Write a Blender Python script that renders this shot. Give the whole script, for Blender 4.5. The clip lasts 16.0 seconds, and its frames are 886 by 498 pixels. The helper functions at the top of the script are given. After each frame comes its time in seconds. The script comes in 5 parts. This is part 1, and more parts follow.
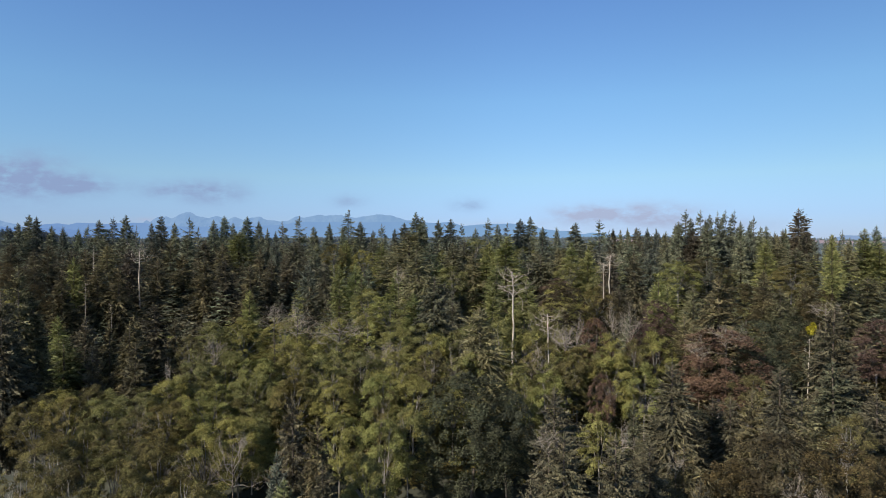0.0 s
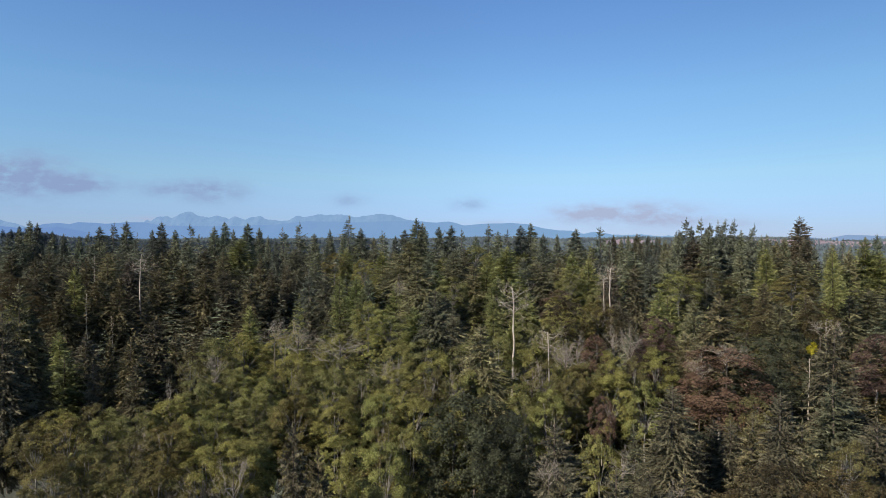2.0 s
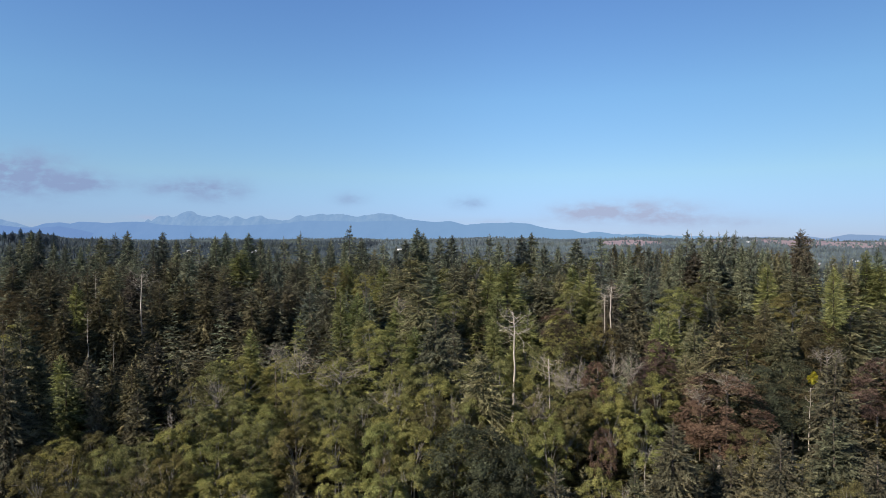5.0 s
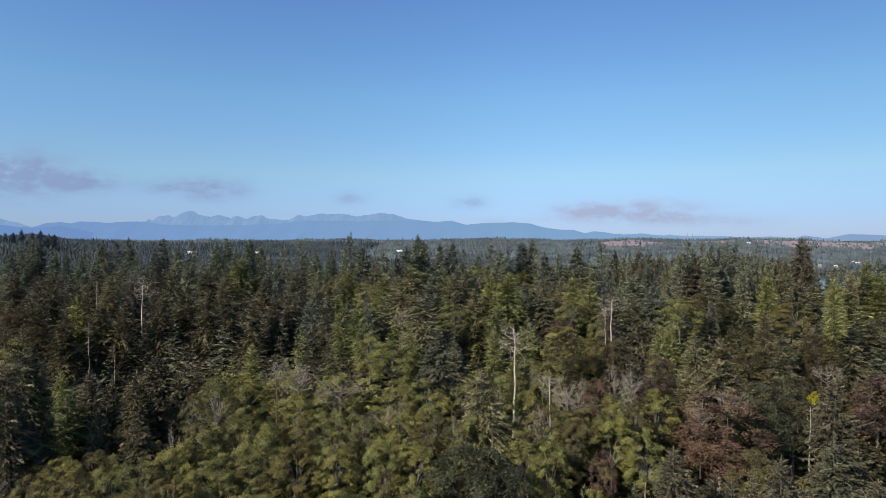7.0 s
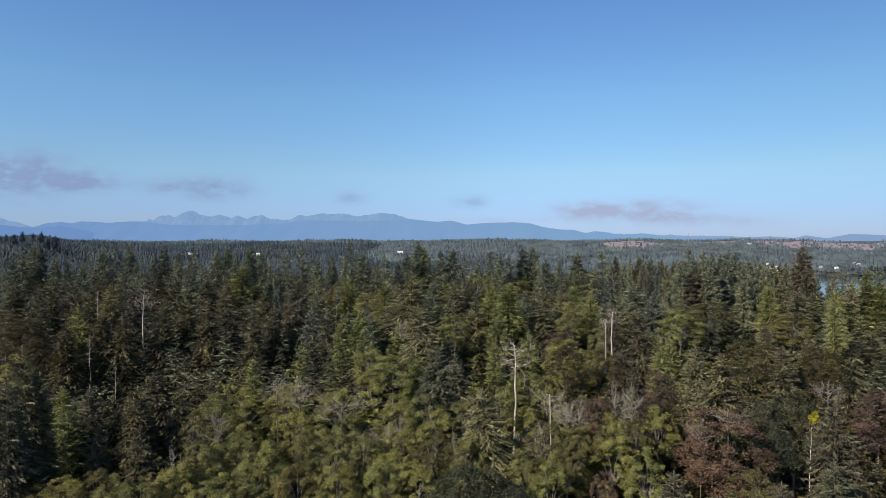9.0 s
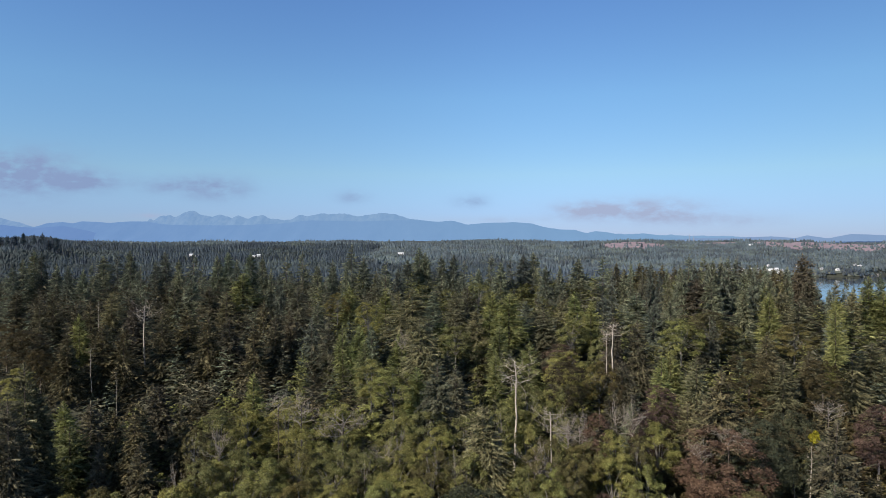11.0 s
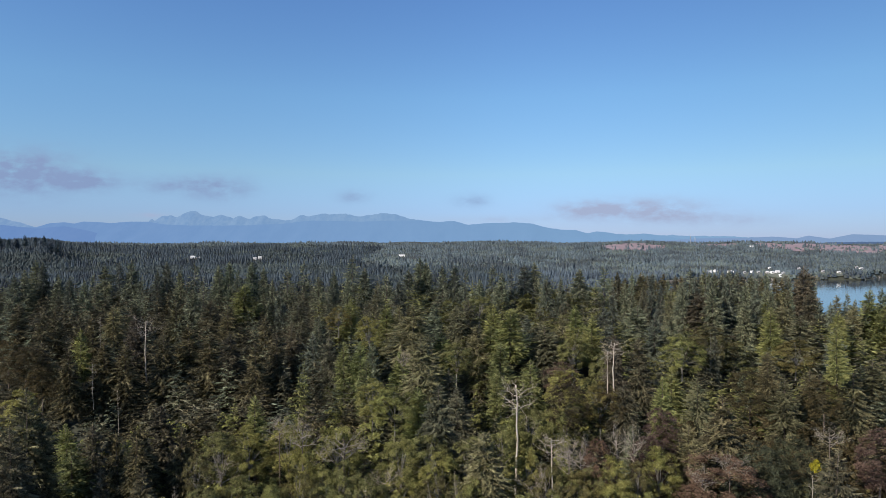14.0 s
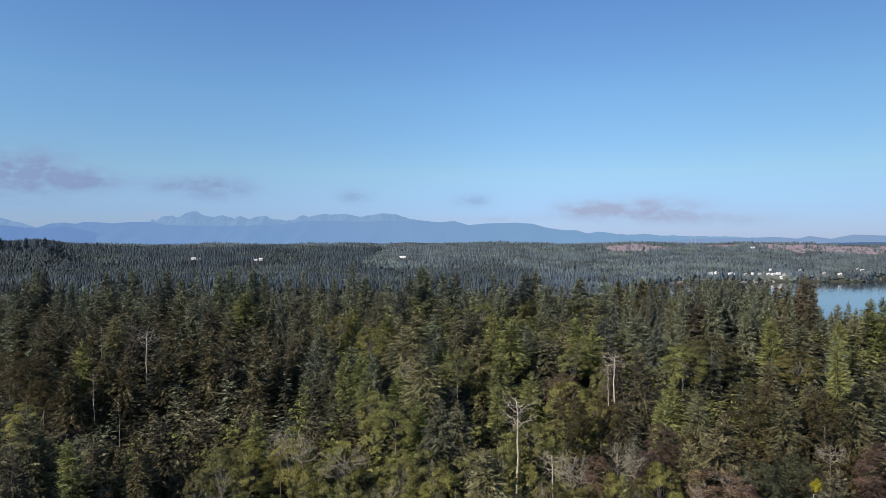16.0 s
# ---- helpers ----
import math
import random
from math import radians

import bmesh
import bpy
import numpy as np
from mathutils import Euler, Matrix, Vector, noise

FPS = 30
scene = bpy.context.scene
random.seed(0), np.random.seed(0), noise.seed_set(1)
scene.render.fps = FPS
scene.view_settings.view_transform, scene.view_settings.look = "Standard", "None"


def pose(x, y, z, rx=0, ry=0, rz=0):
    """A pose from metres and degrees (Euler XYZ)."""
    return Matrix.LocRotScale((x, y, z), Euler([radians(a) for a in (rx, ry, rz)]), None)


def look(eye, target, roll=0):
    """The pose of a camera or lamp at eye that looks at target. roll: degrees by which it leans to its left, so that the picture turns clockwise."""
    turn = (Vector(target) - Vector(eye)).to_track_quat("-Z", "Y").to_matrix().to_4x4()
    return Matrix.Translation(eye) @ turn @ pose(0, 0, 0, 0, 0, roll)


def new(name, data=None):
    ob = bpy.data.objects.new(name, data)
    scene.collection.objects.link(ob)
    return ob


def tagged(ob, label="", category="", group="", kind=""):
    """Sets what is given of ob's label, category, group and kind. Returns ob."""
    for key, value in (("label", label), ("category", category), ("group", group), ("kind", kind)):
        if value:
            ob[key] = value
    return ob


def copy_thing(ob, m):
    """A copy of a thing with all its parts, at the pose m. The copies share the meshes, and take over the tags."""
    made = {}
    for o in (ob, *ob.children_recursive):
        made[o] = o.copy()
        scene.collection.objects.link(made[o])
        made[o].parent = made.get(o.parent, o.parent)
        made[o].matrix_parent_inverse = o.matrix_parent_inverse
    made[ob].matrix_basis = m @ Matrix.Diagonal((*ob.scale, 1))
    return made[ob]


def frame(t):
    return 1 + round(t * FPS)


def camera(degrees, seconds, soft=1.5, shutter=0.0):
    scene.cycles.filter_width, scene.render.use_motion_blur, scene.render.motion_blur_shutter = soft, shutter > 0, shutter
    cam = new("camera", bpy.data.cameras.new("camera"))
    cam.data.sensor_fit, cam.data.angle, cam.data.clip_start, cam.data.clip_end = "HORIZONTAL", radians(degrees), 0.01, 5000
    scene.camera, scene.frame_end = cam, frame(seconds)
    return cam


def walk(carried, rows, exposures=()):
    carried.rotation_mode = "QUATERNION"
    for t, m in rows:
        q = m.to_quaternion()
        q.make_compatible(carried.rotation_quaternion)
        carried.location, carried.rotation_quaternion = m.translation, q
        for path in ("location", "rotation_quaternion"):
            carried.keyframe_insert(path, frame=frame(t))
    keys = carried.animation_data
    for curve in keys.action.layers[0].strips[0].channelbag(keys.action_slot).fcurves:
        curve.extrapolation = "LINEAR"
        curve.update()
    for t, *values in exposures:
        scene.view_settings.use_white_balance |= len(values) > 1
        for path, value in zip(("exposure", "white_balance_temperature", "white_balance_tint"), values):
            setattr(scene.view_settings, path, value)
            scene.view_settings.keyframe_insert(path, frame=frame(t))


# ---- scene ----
# ---------------------------------------------------------------- camera
cam = camera(72, 16.0, soft=0.85)
# seconds, eye, tilt and turn of a drone that climbs almost straight up
PATH = [
    (0, (0.180, -0.300, 98.496), 89.2114, 0.0357),
    (1, (0.180, -0.300, 100.383), 89.1638, 0.0583),
    (2, (0.180, -0.300, 102.269), 89.1188, 0.0817),
    (3, (0.180, -0.300, 104.154), 89.0766, 0.1061),
    (4, (0.180, -0.300, 106.035), 89.0370, 0.1314),
    (5, (0.180, -0.300, 107.912), 89.0001, 0.1576),
    (6, (0.180, -0.300, 109.784), 88.9659, 0.1847),
    (7, (0.180, -0.300, 111.648), 88.9344, 0.2127),
    (8, (0.180, -0.300, 113.505), 88.9056, 0.2416),
    (9, (0.180, -0.300, 115.353), 88.8794, 0.2714),
    (10, (0.180, -0.300, 117.191), 88.8560, 0.3022),
    (11, (0.180, -0.300, 119.017), 88.8352, 0.3338),
    (12, (0.180, -0.300, 120.830), 88.8171, 0.3664),
    (13, (0.180, -0.300, 122.629), 88.8017, 0.3998),
    (14, (0.180, -0.300, 124.413), 88.7889, 0.4342),
    (15, (0.180, -0.300, 126.181), 88.7789, 0.4695),
    (16, (0.180, -0.300, 127.931), 88.7715, 0.5057),
]
walk(cam, [(t, pose(*eye, tilt, 0, turn)) for t, eye, tilt, turn in PATH],
     exposures=[(0, 0.15, 6650, 14), (16, 0.04, 6500, 14)])

# ---------------------------------------------------------------- sky and sun
SUN_TO = Vector((-0.70, -0.54, 0.56)).normalized()      # towards the sun
SUN_UP = math.asin(SUN_TO.z)
SUN_ROUND = math.atan2(SUN_TO.x, SUN_TO.y)


def sky_world():
    world = bpy.data.worlds.new("sky")
    world.use_nodes = True
    scene.world = world
    nt = world.node_tree
    nt.nodes.clear()
    add, join = nt.nodes.new, nt.links.new
    out, bg = add("ShaderNodeOutputWorld"), add("ShaderNodeBackground")
    bg.inputs["Strength"].default_value = 0.182
    sky = add("ShaderNodeTexSky")
    sky.sky_type, sky.sun_disc = "NISHITA", False
    sky.sun_elevation, sky.sun_rotation = SUN_UP, SUN_ROUND
    sky.altitude, sky.air_density, sky.dust_density, sky.ozone_density = 100, 1.0, 0.0, 2.0
    # thin morning cloud low over the horizon
    co = add("ShaderNodeTexCoord")
    sep = add("ShaderNodeSeparateXYZ")
    join(co.outputs["Generated"], sep.inputs[0])

    def calc(op, a, b=None, c=None):
        n = add("ShaderNodeMath")
        n.operation = op
        for k, v in enumerate((a, b, c)):
            if v is None:
                continue
            if isinstance(v, (int, float)):
                n.inputs[k].default_value = v
            else:
                join(v, n.inputs[k])
        return n.outputs[0]

    ahead = calc("MAXIMUM", sep.outputs["Y"], 0.05)
    u, v = calc("DIVIDE", sep.outputs["X"], ahead), calc("DIVIDE", sep.outputs["Z"], ahead)
    flat = add("ShaderNodeCombineXYZ")
    join(calc("MULTIPLY", u, 1.0), flat.inputs[0])
    join(calc("MULTIPLY", v, 2.2), flat.inputs[1])
    puff = add("ShaderNodeTexNoise")
    puff.inputs["Scale"].default_value, puff.inputs["Detail"].default_value, puff.inputs["Roughness"].default_value = 26, 6, 0.6
    join(flat.outputs[0], puff.inputs["Vector"])
    grain = calc("MULTIPLY_ADD", puff.outputs["Fac"], 3.2, -0.7)

    def banks(rows):
        total = None
        for cu, cv, ru, rv, weight in rows:
            a = calc("POWER", calc("ABSOLUTE", calc("DIVIDE", calc("SUBTRACT", u, cu), ru)), 2.0)
            b = calc("POWER", calc("ABSOLUTE", calc("DIVIDE", calc("SUBTRACT", v, cv), rv)), 2.0)
            g = calc("MULTIPLY", calc("POWER", 2.718, calc("MULTIPLY", calc("ADD", a, b), -1.0)), weight)
            total = g if total is None else calc("ADD", total, g)
        n = add("ShaderNodeMath")
        n.operation, n.use_clamp = "MULTIPLY", True
        join(total, n.inputs[0]), join(grain, n.inputs[1])
        return n.outputs[0]

    grey = banks([(-0.705, 0.104, 0.085, 0.033, 1.25), (-0.595, 0.090, 0.055, 0.014, 1.1), (-0.45, 0.084, 0.055, 0.013, 0.6),
                  (-0.377, 0.079, 0.05, 0.018, 0.8), (-0.155, 0.065, 0.026, 0.010, 0.45), (0.04, 0.058, 0.028, 0.010, 0.45)])
    rosy = banks([(0.232, 0.042, 0.055, 0.015, 0.9), (0.34, 0.041, 0.085, 0.018, 1.0), (0.46, 0.027, 0.09, 0.012, 0.35),
                  (0.08, 0.027, 0.09, 0.006, 0.25), (-0.49, 0.034, 0.03, 0.004, 0.5)])

    def blend(fac, a, colour):
        m = add("ShaderNodeMix")
        m.data_type = "RGBA"
        join(fac, m.inputs["Factor"]), join(a, m.inputs["A"])
        m.inputs["B"].default_value = (*colour, 1)
        return m.outputs["Result"]

    # clear autumn air: the blue deepens quickly above the horizon
    deep = add("ShaderNodeValToRGB")
    for k, (at, colour) in enumerate([(0.0, (0.216, 0.318, 0.67)), (0.04, (0.276, 0.385, 0.665)), (0.10, (0.400, 0.518, 0.625)), (0.22, (0.452, 0.632, 0.735)), (0.40, (0.435, 0.620, 0.82)), (0.8, (0.46, 0.46, 0.48))]):
        e = deep.color_ramp.elements[k] if k < 2 else deep.color_ramp.elements.new(at)
        e.position, e.color = at, (*colour, 1)
    join(sep.outputs["Z"], deep.inputs["Fac"])
    tint = add("ShaderNodeMix")
    tint.data_type, tint.blend_type = "RGBA", "MULTIPLY"
    tint.inputs["Factor"].default_value = 1.0
    join(sky.outputs[0], tint.inputs["A"]), join(deep.outputs[0], tint.inputs["B"])
    # a little deeper away from the sun
    turn = add("ShaderNodeValToRGB")
    turn.color_ramp.interpolation = "EASE"
    turn.color_ramp.elements[0].position, turn.color_ramp.elements[1].position = 0.05, 0.7
    turn.color_ramp.elements[0].color, turn.color_ramp.elements[1].color = (1, 1, 1, 1), (0.775, 0.78, 0.765, 1)
    join(sep.outputs["X"], turn.inputs["Fac"])
    away = add("ShaderNodeMix")
    away.data_type, away.blend_type = "RGBA", "MULTIPLY"
    away.inputs["Factor"].default_value = 1.0
    join(tint.outputs["Result"], away.inputs["A"]), join(turn.outputs[0], away.inputs["B"])
    join(blend(rosy, blend(grey, away.outputs["Result"], (1.3, 1.85, 2.95)), (1.95, 2.4, 3.35)), bg.inputs["Color"])
    join(bg.outputs[0], out.inputs[0])


sky_world()
sun = new("sun", bpy.data.lights.new("sun", "SUN"))
sun.data.energy, sun.data.angle, sun.data.color = 6.1, radians(0.53), (1.0, 0.925, 0.80)
sun.matrix_world = look((0, 0, 300), Vector((0, 0, 300)) - SUN_TO)

# ---------------------------------------------------------------- materials
def material(name):
    m = bpy.data.materials.new(name)
    m.use_nodes = True
    nt = m.node_tree
    bsdf = nt.nodes["Principled BSDF"]
    return m, nt, bsdf


def node(nt, kind, **values):
    n = nt.nodes.new(kind)
    for key, value in values.items():
        n.inputs[key.replace("_", " ")].default_value = value
    return n


def ramp(nt, fac, stops):
    r = nt.nodes.new("ShaderNodeValToRGB")
    while len(r.color_ramp.elements) < len(stops):
        r.color_ramp.elements.new(0.5)
    for e, (at, colour) in zip(r.color_ramp.elements, stops):
        e.position, e.color = at, (*colour, 1)
    nt.links.new(fac, r.inputs["Fac"])
    return r.outputs["Color"]


def times(nt, a, b):
    m = nt.nodes.new("ShaderNodeMix")
    m.data_type, m.blend_type = "RGBA", "MULTIPLY"
    m.inputs["Factor"].default_value = 1
    nt.links.new(a, m.inputs["A"])
    nt.links.new(b, m.inputs["B"])
    return m.outputs["Result"]


def foliage(name, dark, mid, light, through_light=0.25, vary=0.25, rough=0.62, patch_scale=0.6):
    """Leaves or needles: each spray has its own shade, each tree its own tone; noise patches put lit tips and dark gaps
    into the colour.
    """
    m, nt, bsdf = material(name)
    geo, info = nt.nodes.new("ShaderNodeNewGeometry"), nt.nodes.new("ShaderNodeObjectInfo")
    co = nt.nodes.new("ShaderNodeTexCoord")
    colour = ramp(nt, geo.outputs["Random Per Island"], [(0.0, dark), (0.5, mid), (0.85, light), (1.0, mid)])
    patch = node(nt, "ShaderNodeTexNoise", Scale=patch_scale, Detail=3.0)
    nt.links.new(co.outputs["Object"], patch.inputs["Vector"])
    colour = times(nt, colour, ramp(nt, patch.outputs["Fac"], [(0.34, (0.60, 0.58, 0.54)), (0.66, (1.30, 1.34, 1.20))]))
    tone = ramp(nt, info.outputs["Random"], [(0.0, (1 - vary, 1 - vary, 1 - vary * 0.6)), (0.35, (1.0, 1.0, 1.0)),
                                             (0.7, (1 + vary * 0.9, 1 + vary * 0.6, 1.0)), (1.0, (1 - vary * 0.1, 1 + vary * 0.15, 1 - vary * 0.1))])
    colour = times(nt, colour, tone)
    nt.links.new(colour, bsdf.inputs["Base Color"])
    bsdf.inputs["Roughness"].default_value = rough
    bsdf.inputs["Specular IOR Level"].default_value = 0.12
    leaf = nt.nodes.new("ShaderNodeBsdfTranslucent")
    nt.links.new(colour, leaf.inputs["Color"])
    mix = nt.nodes.new("ShaderNodeMixShader")
    mix.inputs[0].default_value = through_light
    nt.links.new(bsdf.outputs[0], mix.inputs[1])
    nt.links.new(leaf.outputs[0], mix.inputs[2])
    nt.links.new(mix.outputs[0], nt.nodes["Material Output"].inputs[0])
    return m


def bark(name, dark, light, scale=1.2):
    m, nt, bsdf = material(name)
    co = nt.nodes.new("ShaderNodeTexCoord")
    stretch = nt.nodes.new("ShaderNodeMapping")
    stretch.inputs["Scale"].default_value = (4, 4, 0.6)
    nt.links.new(co.outputs["Object"], stretch.inputs[0])
    grain = node(nt, "ShaderNodeTexNoise", Scale=scale, Detail=6.0, Roughness=0.65)
    nt.links.new(stretch.outputs[0], grain.inputs["Vector"])
    nt.links.new(ramp(nt, grain.outputs["Fac"], [(0.3, dark), (0.7, light)]), bsdf.inputs["Base Color"])
    bump = node(nt, "ShaderNodeBump", Strength=0.5, Distance=0.05)
    nt.links.new(grain.outputs["Fac"], bump.inputs["Height"])
    nt.links.new(bump.outputs[0], bsdf.inputs["Normal"])
    bsdf.inputs["Roughness"].default_value = 0.85
    return m


def earth(name, stops, scale, rough=0.9, bump_by=0.4):
    m, nt, bsdf = material(name)
    co = nt.nodes.new("ShaderNodeTexCoord")
    big = node(nt, "ShaderNodeTexNoise", Scale=scale, Detail=8.0, Roughness=0.62)
    nt.links.new(co.outputs["Object"], big.inputs["Vector"])
    nt.links.new(ramp(nt, big.outputs["Fac"], stops), bsdf.inputs["Base Color"])
    bump = node(nt, "ShaderNodeBump", Strength=bump_by, Distance=1.0)
    nt.links.new(big.outputs["Fac"], bump.inputs["Height"])
    nt.links.new(bump.outputs[0], bsdf.inputs["Normal"])
    bsdf.inputs["Roughness"].default_value = rough
    return m


# a touch of mid-distance haze is mixed into this green
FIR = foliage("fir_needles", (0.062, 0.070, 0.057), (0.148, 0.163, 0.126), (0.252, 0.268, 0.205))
# spruce brown, kept dark to stand in for shade on the western slope
SPRUCE = foliage("shade_dark_spruce_needles", (0.048, 0.044, 0.031), (0.116, 0.106, 0.070), (0.212, 0.188, 0.120))
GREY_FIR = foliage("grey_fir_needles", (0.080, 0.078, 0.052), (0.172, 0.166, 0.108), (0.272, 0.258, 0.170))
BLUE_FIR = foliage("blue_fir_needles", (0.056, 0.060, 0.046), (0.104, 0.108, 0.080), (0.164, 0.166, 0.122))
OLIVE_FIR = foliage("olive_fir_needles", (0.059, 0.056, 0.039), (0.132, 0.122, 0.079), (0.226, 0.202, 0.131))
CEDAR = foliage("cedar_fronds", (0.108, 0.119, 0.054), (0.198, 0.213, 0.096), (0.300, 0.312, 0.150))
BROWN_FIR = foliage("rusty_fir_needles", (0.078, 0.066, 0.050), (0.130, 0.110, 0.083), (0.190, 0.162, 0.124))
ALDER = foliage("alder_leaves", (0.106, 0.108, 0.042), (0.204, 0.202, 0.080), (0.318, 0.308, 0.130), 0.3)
# alder leaves again, browner and darkened to stand in for shade
SHADE_ALDER = foliage("shaded_alder_leaves", (0.070, 0.063, 0.030), (0.134, 0.119, 0.054), (0.212, 0.188, 0.086), 0.3)
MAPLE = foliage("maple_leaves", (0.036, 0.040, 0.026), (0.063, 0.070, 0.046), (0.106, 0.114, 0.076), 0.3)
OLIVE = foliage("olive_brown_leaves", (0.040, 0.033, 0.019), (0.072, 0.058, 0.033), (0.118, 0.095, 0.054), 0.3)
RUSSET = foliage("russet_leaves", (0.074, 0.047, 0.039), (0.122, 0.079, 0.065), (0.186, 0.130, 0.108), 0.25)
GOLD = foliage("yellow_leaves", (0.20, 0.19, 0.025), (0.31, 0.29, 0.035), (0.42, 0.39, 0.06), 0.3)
# valley and plateau trees: the blue haze of distance is mixed into their colours
HAZY_VALLEY_FIR = foliage("hazy_valley_fir_needles", (0.044, 0.062, 0.092), (0.056, 0.077, 0.110), (0.070, 0.092, 0.126), patch_scale=0.02)
HAZY_FAR_FIR = foliage("hazy_distant_fir_needles", (0.084, 0.114, 0.152), (0.102, 0.134, 0.174), (0.122, 0.154, 0.196), patch_scale=0.02)
HAZY_VALLEY_LEAF = foliage("hazy_valley_leaves", (0.060, 0.078, 0.086), (0.076, 0.096, 0.102), (0.094, 0.115, 0.118), patch_scale=0.02)
HAZY_FAR_LEAF = foliage("hazy_distant_leaves", (0.096, 0.122, 0.138), (0.114, 0.141, 0.154), (0.134, 0.160, 0.168), patch_scale=0.02)
# reddish soil with distance haze paled into its colour
CLEARED = earth("hazy_cleared_ground", [(0.3, (0.215, 0.170, 0.185)), (0.5, (0.275, 0.200, 0.215)), (0.7, (0.33, 0.28, 0.29))], 0.03)
WHITE_WALL = earth("white_boards", [(0.3, (0.74, 0.74, 0.72)), (0.7, (0.82, 0.82, 0.80))], 0.8, 0.6, 0.05)
GREY_ROOF = earth("grey_shingles", [(0.3, (0.30, 0.30, 0.31)), (0.7, (0.42, 0.42, 0.43))], 1.5, 0.8, 0.1)
PALE_ROOF = earth("pale_metal_roofing", [(0.3, (0.62, 0.63, 0.64)), (0.7, (0.72, 0.73, 0.74))], 0.6, 0.45, 0.05)
DARK_GLASS = earth("dark_window_glass", [(0.3, (0.03, 0.035, 0.04)), (0.7, (0.05, 0.055, 0.06))], 0.5, 0.15, 0.0)
MEADOW = earth("dry_meadow_grass", [(0.3, (0.085, 0.105, 0.085)), (0.5, (0.12, 0.135, 0.105)), (0.7, (0.17, 0.175, 0.14))], 0.05)
WEATHERED_WALL = earth("weathered_boards", [(0.3, (0.30, 0.31, 0.32)), (0.7, (0.42, 0.43, 0.43))], 0.8, 0.7, 0.05)
SAND = earth("pebble_beach", [(0.3, (0.25, 0.22, 0.18)), (0.7, (0.38, 0.34, 0.29))], 0.08)
BARK = bark("fir_bark", (0.055, 0.042, 0.032), (0.150, 0.120, 0.095))
ALDER_BARK = bark("alder_bark", (0.11, 0.10, 0.085), (0.30, 0.28, 0.24))
DEAD_WOOD = bark("weathered_dead_wood", (0.24, 0.205, 0.160), (0.57, 0.505, 0.415))
GREY_TWIGS = bark("grey_twigs", (0.17, 0.145, 0.115), (0.42, 0.37, 0.305))
GROUND = earth("forest_floor", [(0.3, (0.026, 0.030, 0.020)), (0.5, (0.042, 0.046, 0.030)), (0.7, (0.064, 0.064, 0.042))], 0.12)

# ---------------------------------------------------------------- shapes of the land
def smooth(a, b, x):
    t = np.clip((x - a) / (b - a), 0, 1)
    return t * t * (3 - 2 * t)


SEA = 50.5
RISE_AT = [-400, 0, 60, 88, 105, 122, 140, 172, 207, 255, 320, 365, 430, 520, 600, 750, 900, 1020, 1060, 1130, 1250, 1400, 1550, 1700, 2000, 2400, 3300, 5200]
RISE_TO = [10, 34, 40, 46, 50, 55, 59, 63, 70, 77, 84, 78, 66, 60, 58, 57, 57, 56, 60, 65, 73, 83, 93, 101, 101, 94, 74, 40]


def lumps(x, y, size, seed):
    """Rolling ground from a few crossed waves."""
    rng = np.random.default_rng(seed)
    total = 0 * x
    for k in range(7):
        a, p, w = rng.uniform(0, 6.28), rng.uniform(0, 6.28), rng.uniform(0.7, 2.2) / size
        total = total + np.sin((x * np.cos(a) + y * np.sin(a)) * w + p)
    return total / 7


def land(x, y):
    """Height of the ground: a wooded rise, a valley with a bay, and the far plateau."""
    x, y = np.asarray(x, float), np.asarray(y, float)
    z = np.interp(y, RISE_AT, RISE_TO)
    near = 1 - smooth(330, 520, y)
    z = z + near * (4 * smooth(60, 130, x) * smooth(190, 250, y) - 7 * smooth(-40, -110, x) * smooth(70, 110, y) * (1 - smooth(170, 230, y)))
    side = x / np.maximum(y, 1.0)
    z = z - smooth(235, 290, y) * (1 - smooth(600, 800, y)) * (14 * smooth(0.50, 0.60, side) + 8 * smooth(0.25, 0.28, side) * (1 - smooth(0.33, 0.37, side)))
    west = 1 - smooth(-0.02, 0.24, side)
    z = z + smooth(520, 760, y) * (1 - smooth(1150, 1500, y)) * 9 * west
    z = z + smooth(1180, 1420, y) * (7 * lumps(x, y, 110, 3) + 4 * lumps(x, y, 45, 9)) * (1 - smooth(2300, 3000, y))
    z = z + 24 * (1 - smooth(-0.68, -0.58, side)) * smooth(860, 1080, y) * (1 - smooth(1400, 1800, y))
    z = z - smooth(1450, 1650, y) * (5 * smooth(0.48, 0.72, side) + 3 * (1 - smooth(-0.4, -0.1, side)))
    # the bay
    shore = 1027 + 9 * np.sin(x / 82) + 5 * np.sin(x / 30 + 1) + 0.85 * np.maximum(x - 700, 0)
    bank = 214 + 0.86 * np.maximum(y - 842, 0) + 7 * np.sin(y / 38)
    inside = smooth(0, 30, x - bank) * smooth(430, 560, y) * (1 - smooth(-14, 9, y - shore))
    return z * (1 - inside) + (SEA - 6) * inside


def mesh_of(name, verts, faces, mats, slots=None, flat=True):
    me = bpy.data.meshes.new(name)
    me.from_pydata(verts, [], faces)
    for m in mats:
        me.materials.append(m)
    if slots is not None:
        me.polygons.foreach_set("material_index", slots)
    if not flat:
        me.polygons.foreach_set("use_smooth", [True] * len(me.polygons))
    me.update()
    return me


